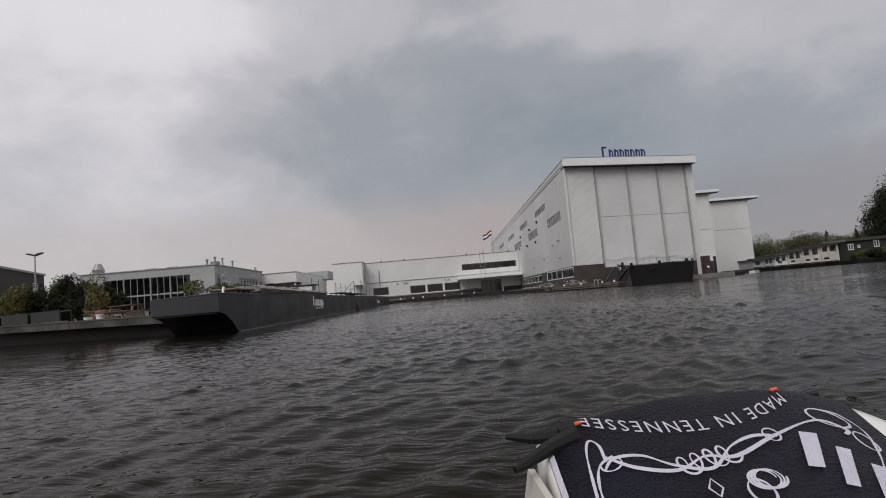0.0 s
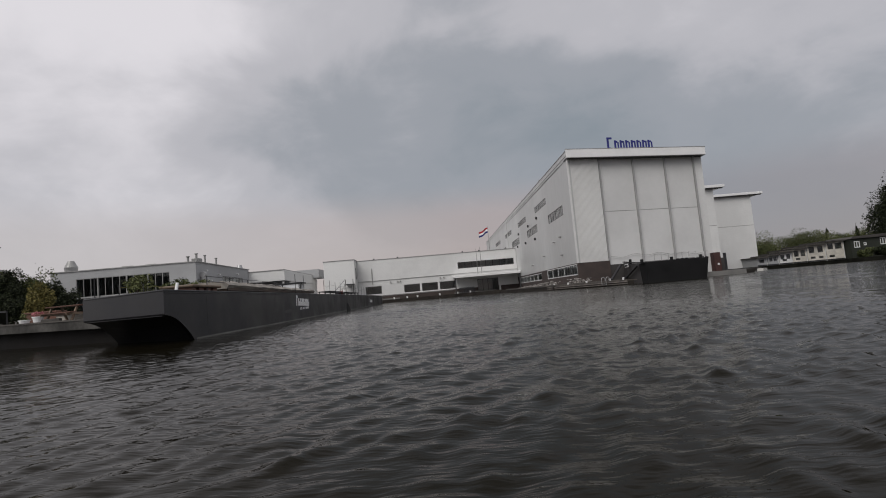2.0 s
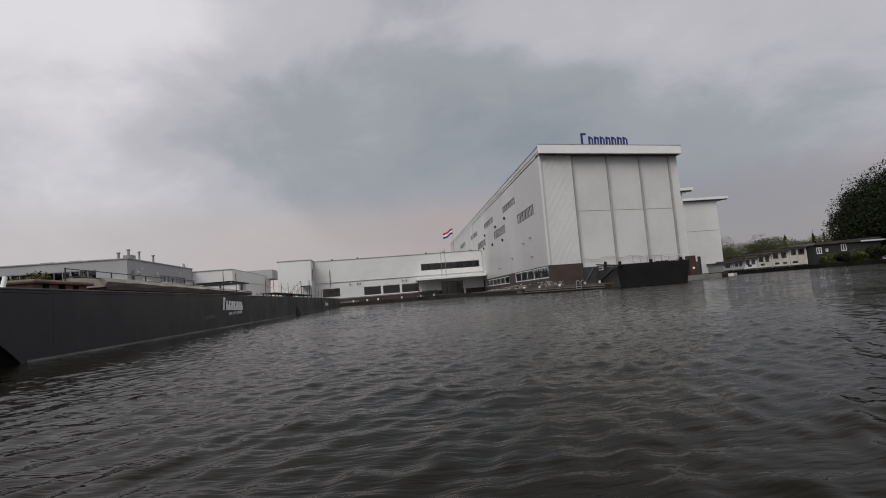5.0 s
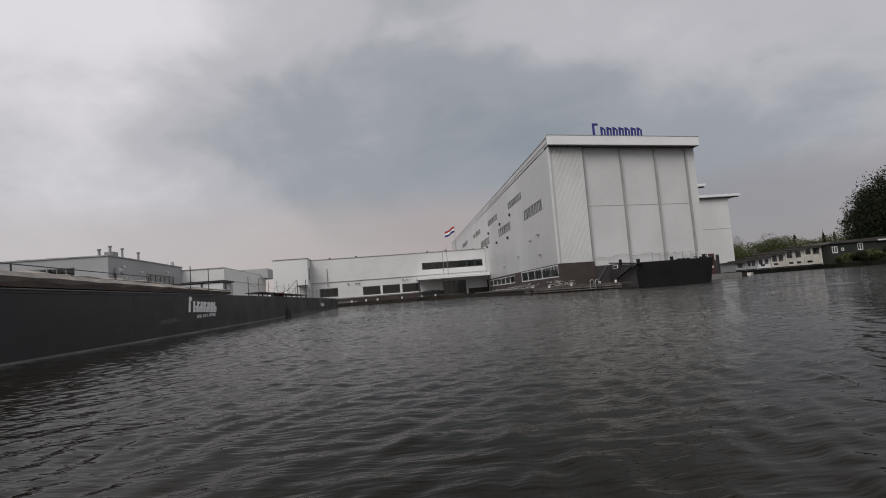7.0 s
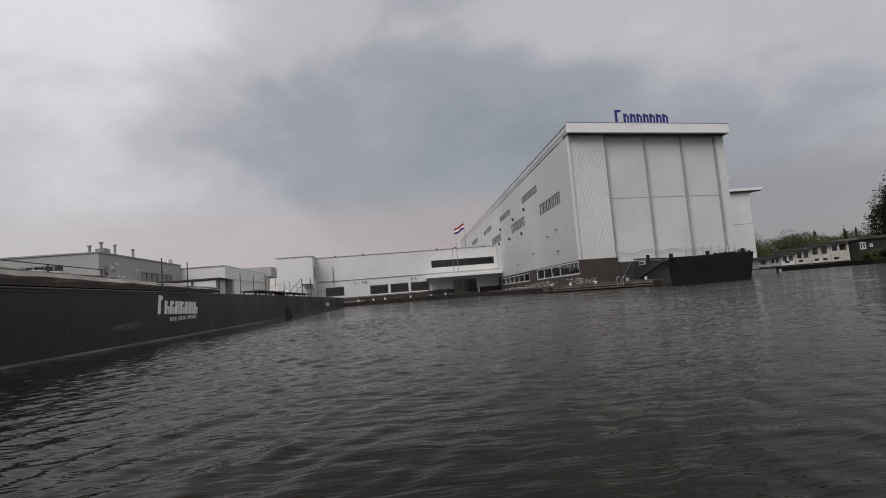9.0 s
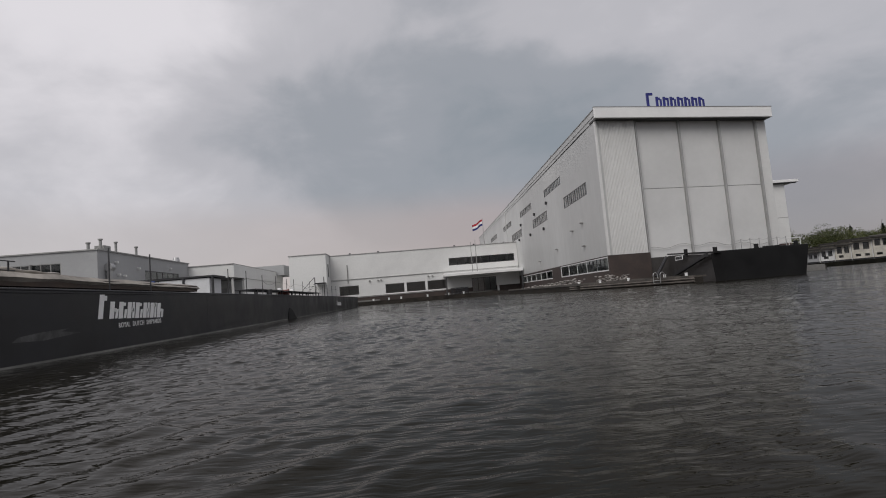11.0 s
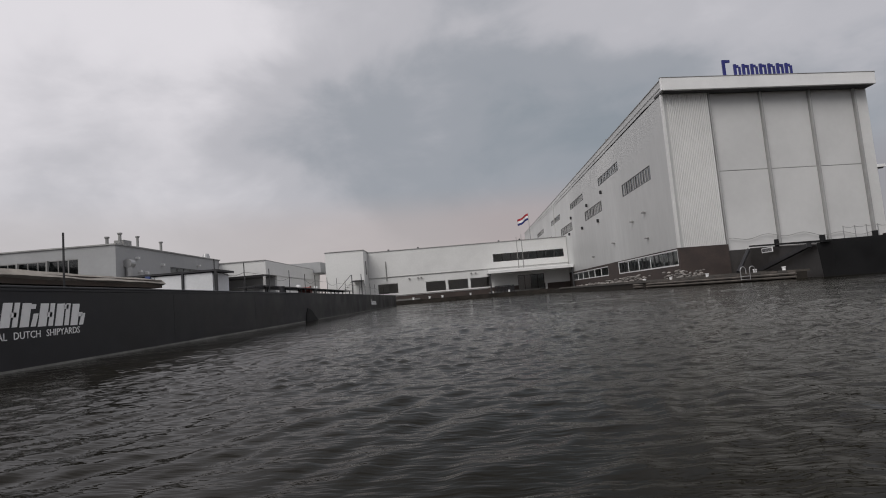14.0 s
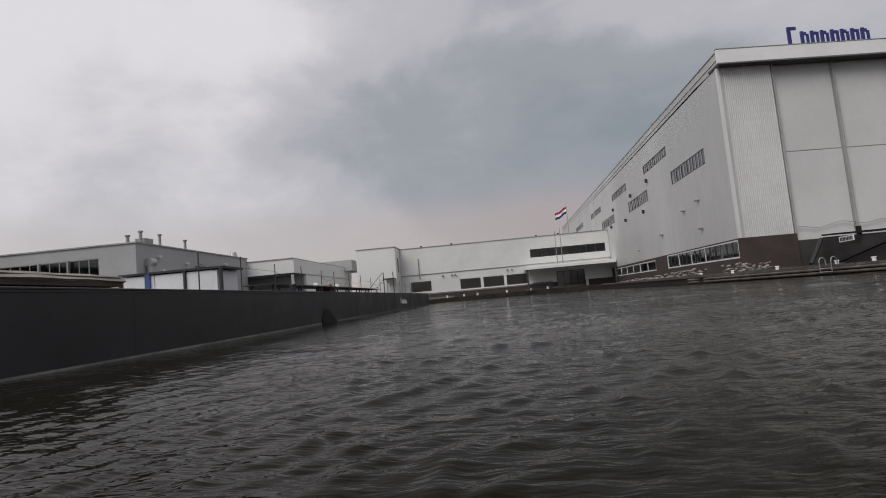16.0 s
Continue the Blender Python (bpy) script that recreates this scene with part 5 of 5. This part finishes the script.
M_darkroof = mat("dark_roof_edge", (0.06, 0.055, 0.05), 0.8, vary=0.25)
houseboat(76.0, 78.2, 2.6, M_grey, [(76.5, 77.6)], [])
houseboat(78.5, 81.0, 2.9, M_grey, [(78.9, 79.6), (79.9, 80.6)], [])
houseboat(81.3, 84.2, 3.3, M_white, [(81.6, 82.5), (83.0, 83.9)], [(82.0, 83.0)])
houseboat(84.5, 87.8, 3.9, M_plaster, [(84.9, 86.0), (86.5, 87.5)], [(85.2, 86.2)])
houseboat(88.1, 92.4, 4.5, M_plaster, [(88.5, 89.8), (90.6, 91.9)], [(88.8, 89.9), (90.8, 91.8)])
houseboat(92.7, 96.9, 5.0, M_plaster, [(93.1, 94.4), (94.9, 96.5)], [(93.3, 94.6)])
cott = thing("cottage", "dark green cottage with white framed windows among the bushes", "house", (107, 122, 0.5))
part("wall", wall_holes("y", 122.0, 97.2, 114.5, 0.45, 5.2, 0.3, [(97.9, 99.3, 3.1, 4.6), (100.2, 100.9, 3.5, 4.2), (104.2, 105.6, 3.4, 5.0)]), M_greenboard, cott)
part("wall", bx(97.2, 97.5, 122.3, 130, 0.45, 5.2), M_greenboard, cott)
part("roof", pr([(97.0, 5.2), (115.0, 5.2), (114.0, 6.1), (97.6, 5.7)], 121.6, 130, "y"), M_darkroof, cott)
part("fascia", bx(109.0, 115.2, 121.4, 121.58, 5.2, 5.5), M_frame, cott, "white roof-edge board")
for a, b_, c, d in ((97.9, 99.3, 3.1, 4.6), (100.2, 100.9, 3.5, 4.2), (104.2, 105.6, 3.4, 5.0)):
    window(cott, "y", 122.0, a, b_, c, d, panes=2 if b_ - a > 1 else 1, w=0.18)

tree(115.5, 127.0, 0.6, 12.0, 17.0, M_leafdark, 11, "large dark broadleaf tree on the far bank", n=62000, size=0.22, clumps=130, stem=0.0, group="far bank trees")
tree(122.0, 125.5, 0.6, 17.5, 22.5, M_leafdark, 12, "large dark broadleaf tree on the far bank", n=70000, size=0.25, clumps=140, stem=0.0, group="far bank trees")
tree(136.0, 123.0, 0.5, 17.0, 23.0, M_leafdark, 13, "large dark broadleaf tree on the far bank", n=20000, size=0.40, clumps=50, stem=0.0, group="far bank trees")
for k, (x, y, w, h) in enumerate(((106, 172, 12, 9.6), (113, 176, 13, 10.8), (121, 172, 12, 11.2), (129, 174, 12, 10.6), (146, 180, 12, 11.0), (100, 168, 10, 8.5), (156, 182, 12, 10.6), (138, 178, 10, 9.8))):
    tree(x, y, 0.5, w, h, M_leafspring if k in (1, 3, 4) else M_leaf, 20 + k, "round green tree behind the far houses", n=15000, size=0.17, clumps=44, stem=0.0, group="far trees")


def conifer(x, y, z, w, h, seed):
    s = thing("conifer", "dark pointed conifer behind the far houses", "tree", (x, y, z), group="far conifers")
    trunk(s, (x, y, z), (x, y, z + h), 0.16, 5, seed, 0.1)
    for i in range(6):
        f = i / 6
        leaves("bough", 420, (x, y, z + h * (0.15 + 0.8 * f)), (w * (1 - f) * 0.75 + 0.2, w * (1 - f) * 0.75 + 0.2, h * 0.13), 0.24, M_leafdark, s, seed + i, 7)
    return s


conifer(137, 180, 0.5, 3.4, 11.6, 90)
conifer(146, 178, 0.5, 1.6, 12.2, 97)
conifer(150, 178, 0.5, 1.5, 11.6, 99)
for k, (x, y, w, h) in enumerate(((98.6, 119.8, 3.0, 2.4), (101.2, 119.0, 4.0, 2.6), (104.6, 118.6, 4.6, 2.8), (108.4, 117.4, 5.0, 3.4), (112.6, 116.0, 5.6, 4.0), (117.5, 114.5, 6, 4.4), (123, 113, 6, 4.8))):
    shrub(x, y, 0.45, w, h, M_leaf if k % 2 == 0 else M_leafdark, 120 + k, "overgrown green bush at the water's edge", n=2600, size=0.17, cat="bush", group="bank bushes")

# ---- the small boat beside the camera's start, with its cloth-covered pad ----
BOAT = PATH[0][1] @ pose(0, 0, 0, -0.5, 0.95, 0) @ look((0, 0, 0.675), (1.041, 49.787, 5.164), -3.74).inverted()
boat = thing("open_boat", "small white open boat with a cloth tied over its foredeck pad", "boat", (0, 0, 0))


def crest(x, y):
    """Height of the padded deck under the cloth."""
    d = x - 0.50
    z = 0.484 - 0.55 * d * d - 0.5 * max(0.0, d - 0.12) ** 2
    z -= 0.47 * max(0.0, 0.97 - y)
    z -= 3.0 * max(0.0, y - 0.94) ** 2
    z -= 6.0 * max(0.0, 0.215 - x) ** 2
    return z


def sheet(bm, x0, x1, y0, y1, nx, ny, lift, thick, wob=0.0):
    top, low_ = [], []
    for j in range(ny + 1):
        for i in range(nx + 1):
            x, y = x0 + (x1 - x0) * i / nx, y0 + (y1 - y0) * j / ny
            w = wob * (noise.noise((x * 9, y * 9, 1)) + 0.5 * noise.noise((x * 26, y * 26, 4)))
            z = crest(x, y) + lift + w
            top.append(bm.verts.new((x, y, z)))
            low_.append(bm.verts.new((x, y, z - thick)))
    n_ = nx + 1
    for j in range(ny):
        for i in range(nx):
            a = j * n_ + i
            bm.faces.new((top[a], top[a + 1], top[a + n_ + 1], top[a + n_]))
            bm.faces.new((low_[a], low_[a + n_], low_[a + n_ + 1], low_[a + 1]))
    for i in range(nx):
        bm.faces.new((top[i], low_[i], low_[i + 1], top[i + 1]))
        b_ = ny * n_ + i
        bm.faces.new((top[b_], top[b_ + 1], low_[b_ + 1], low_[b_]))
    for j in range(ny):
        a = j * n_
        bm.faces.new((top[a], top[a + n_], low_[a + n_], low_[a]))
        b_ = a + nx
        bm.faces.new((top[b_], low_[b_], low_[b_ + n_], top[b_ + n_]))
    return bm


# hull: a moulded shell with a flared side, and the pad on top
hull = bmesh.new()
rings = []
for y, w, keel in ((-2.4, 0.95, -0.2), (-1.0, 1.0, -0.22), (0.2, 0.98, -0.22), (0.7, 0.9, -0.2), (0.98, 0.78, -0.14), (1.06, 0.66, -0.05)):
    cx = 0.62 + 0.35 * (1 - w)
    half = w * 0.55
    rings.append([hull.verts.new((cx + s * half, y, z)) for s, z in ((-1.0, 0.34), (-0.93, 0.2), (-0.7, keel), (0.7, keel), (0.93, 0.2), (1.0, 0.34))])
for r0, r1 in zip(rings, rings[1:]):
    for i in range(6):
        hull.faces.new((r0[i], r0[(i + 1) % 6], r1[(i + 1) % 6], r1[i]))
hull.faces.new(rings[0])
hull.faces.new(rings[-1][::-1])
bmesh.ops.recalc_face_normals(hull, faces=hull.faces)
part("hull", hull, M_gel, boat, "white moulded hull")
pad = sheet(bmesh.new(), 0.185, 1.06, 0.45, 1.03, 36, 36, 0.0, 0.12)
part("foredeck_pad", pad, M_gel, boat, "rounded white moulded foredeck", smooth=True)
part("side_panel", pr([(0.168, 0.14), (0.190, 0.36), (0.215, 0.36), (0.215, 0.14)], 0.45, 0.95, "y"), M_gel, boat, "white moulded side")
part("side_moulding", pr([(0.10, 0.10), (0.155, 0.385), (0.166, 0.385), (0.166, 0.10)], 0.45, 0.955, "y"), M_seat, boat, "cream moulded edge")
boat.matrix_basis = BOAT

cloth = thing("printed_cloth", "navy-black cloth with white print tied over the boat's foredeck", "cloth", (0, 0, 0))
part("sheet", sheet(bmesh.new(), 0.192, 0.725, 0.50, 1.025, 110, 120, 0.006, 0.004, wob=0.003), M_cloth, cloth, "creased navy-black fabric", smooth=True)
part("hem", sheet(bmesh.new(), 0.186, 0.194, 0.50, 0.94, 2, 60, 0.008, 0.008), M_print, cloth, "thin pale hem")


def printed(bm):
    """Lay a flat drawing on the cloth."""
    for v in bm.verts:
        v.co.z = crest(v.co.x, v.co.y) + 0.0105 + v.co.z
    return bm


def ribbon(points, width, name="scroll"):
    bm = bmesh.new()
    prev = None
    n_ = len(points)
    for k, (x, y) in enumerate(points):
        x0, y0 = points[max(0, k - 1)]
        x1, y1 = points[min(n_ - 1, k + 1)]
        d = Vector((x1 - x0, y1 - y0, 0))
        nr = Vector((-d.y, d.x, 0)).normalized() * width * (0.45 + 0.55 * abs(math.sin(k / n_ * 9.0)))
        row = (bm.verts.new((x + nr.x, y + nr.y, 0)), bm.verts.new((x - nr.x, y - nr.y, 0)))
        if prev:
            bm.faces.new((prev[0], prev[1], row[1], row[0]))
        prev = row
    part(name, printed(bm), M_print, cloth, "white printed scroll line")


def along(n_, fx, fy):
    return [(fx(k / (n_ - 1)), fy(k / (n_ - 1))) for k in range(n_)]


T = 2 * math.pi
def flow(knots, n_=14):
    """A smooth line through a few knots."""
    pts = [knots[0]] + knots + [knots[-1]]
    line = []
    for a, b_, c, d in zip(pts, pts[1:], pts[2:], pts[3:]):
        for k in range(n_):
            f = k / n_
            line.append(tuple(0.5 * (2 * q1 + (q2 - q0) * f + (2 * q0 - 5 * q1 + 4 * q2 - q3) * f * f + (3 * q1 - q0 - 3 * q2 + q3) * f ** 3) for q0, q1, q2, q3 in zip(a, b_, c, d)))
    return line + [knots[-1]]


# two strands that cross, a knot of loops between them, and curling ends
ribbon(flow([(0.262, 0.876), (0.300, 0.838), (0.353, 0.815), (0.400, 0.828), (0.446, 0.820), (0.526, 0.852), (0.615, 0.885), (0.650, 0.868), (0.640, 0.856)]), 0.0034)
ribbon(flow([(0.255, 0.850), (0.275, 0.866), (0.315, 0.856), (0.353, 0.824), (0.400, 0.806), (0.446, 0.838), (0.490, 0.853), (0.526, 0.850)]), 0.0030)
ribbon(along(120, lambda f: 0.358 + 0.085 * f + 0.011 * math.cos(T * f * 4), lambda f: 0.818 + 0.017 * math.sin(T * f * 4) + 0.008 * f), 0.0020)
ribbon(along(50, lambda f: 0.520 + 0.012 * math.cos(T * f), lambda f: 0.853 + 0.013 * math.sin(T * f)), 0.0016)
ribbon(along(60, lambda f: 0.640 + 0.028 * math.cos(T * f), lambda f: 0.893 + 0.020 * math.sin(T * f) - 0.006 * math.cos(T * f)), 0.0022)
ribbon(flow([(0.640, 0.914), (0.668, 0.905), (0.680, 0.870), (0.662, 0.825), (0.634, 0.782), (0.600, 0.742)]), 0.0020)
ribbon(along(40, lambda f: 0.662 + 0.012 * math.cos(T * f), lambda f: 0.845 + 0.020 * math.sin(T * f)), 0.0017)
ribbon(flow([(0.226, 0.78), (0.232, 0.835), (0.240, 0.890), (0.251, 0.914), (0.263, 0.898), (0.262, 0.865)]), 0.0024)
ribbon(flow([(0.275, 0.872), (0.250, 0.860), (0.238, 0.825), (0.236, 0.780)]), 0.0024)
ribbon(along(40, lambda f: 0.268 + 0.016 * math.cos(T * f), lambda f: 0.858 + 0.012 * math.sin(T * f)), 0.0016)
ribbon(along(110, lambda f: 0.452 + 0.020 * math.cos(T * f * 3) + 0.014 * f, lambda f: 0.775 + 0.016 * math.sin(T * f * 3)), 0.0020)
ribbon(along(40, lambda f: 0.440 + 0.016 * math.cos(T * f), lambda f: 0.757 + 0.020 * math.sin(T * f)), 0.0020)
ribbon([(0.384, 0.760), (0.376, 0.776), (0.386, 0.790), (0.394, 0.772), (0.384, 0.760)], 0.0016, "lozenge")

# capital lettering, read from the far side
for word, x0_, x1_ in (("MADE", 0.600, 0.512), ("IN", 0.492, 0.456), ("TENNESSEE", 0.436, 0.252)):
    text_ob = lettering("lettering", word, 0.060, Matrix.Identity(4), M_print, cloth, thick=0.0, spacing=1.25, label="white printed capital lettering")
    me = text_ob.data
    lo_, hi_ = min(v.co.x for v in me.vertices), max(v.co.x for v in me.vertices)
    for v in me.vertices:
        x = x0_ + (x1_ - x0_) * (v.co.x - lo_) / (hi_ - lo_)
        y = 0.900 + 2.1 * (x - 0.44) ** 2 - v.co.y * 0.6
        v.co = (x, y, crest(x, y) + 0.0108)

# the maker's mark as plain bars
for quad in (((0.566, 0.858), (0.592, 0.854), (0.552, 0.786), (0.530, 0.790)), ((0.600, 0.828), (0.618, 0.822), (0.574, 0.752), (0.558, 0.757)), ((0.626, 0.796), (0.642, 0.790), (0.606, 0.728), (0.590, 0.733))):
    bm = bmesh.new()
    bm.faces.new([bm.verts.new((*c, 0)) for c in quad])
    bmesh.ops.subdivide_edges(bm, edges=bm.edges, cuts=6, use_grid_fill=True)
    part("mark_bar", printed(bm), M_print, cloth, "plain white printed bar")

# ties with orange toggles
def tie(points, r0, r1):
    bm = bmesh.new()
    for k, (a, b_) in enumerate(zip(points, points[1:])):
        f0, f1 = k / (len(points) - 1), (k + 1) / (len(points) - 1)
        rod(bm, a, b_, r0 + (r1 - r0) * f0, r0 + (r1 - r0) * f1, 8)
    part("tie", bm, M_black, cloth, "black knotted corner tie")


tie([(0.265, 0.975, 0.440), (0.215, 0.97, 0.434), (0.170, 0.975, 0.430), (0.125, 0.985, 0.434)], 0.021, 0.005)
tie([(0.240, 0.950, 0.436), (0.190, 0.93, 0.424), (0.150, 0.905, 0.412), (0.124, 0.890, 0.405)], 0.017, 0.006)
tie([(0.63, 1.0, 0.462), (0.66, 1.01, 0.458), (0.69, 1.01, 0.458), (0.715, 1.015, 0.460)], 0.011, 0.004)
for x, y, z in ((0.250, 0.960, 0.452), (0.604, 0.968, 0.482)):
    part("toggle", rod(bmesh.new(), (x - 0.007, y, z), (x + 0.007, y + 0.003, z + 0.002), 0.0036, 0.003, 10), M_orange, cloth, "small orange toggle")
cloth.matrix_basis = BOAT
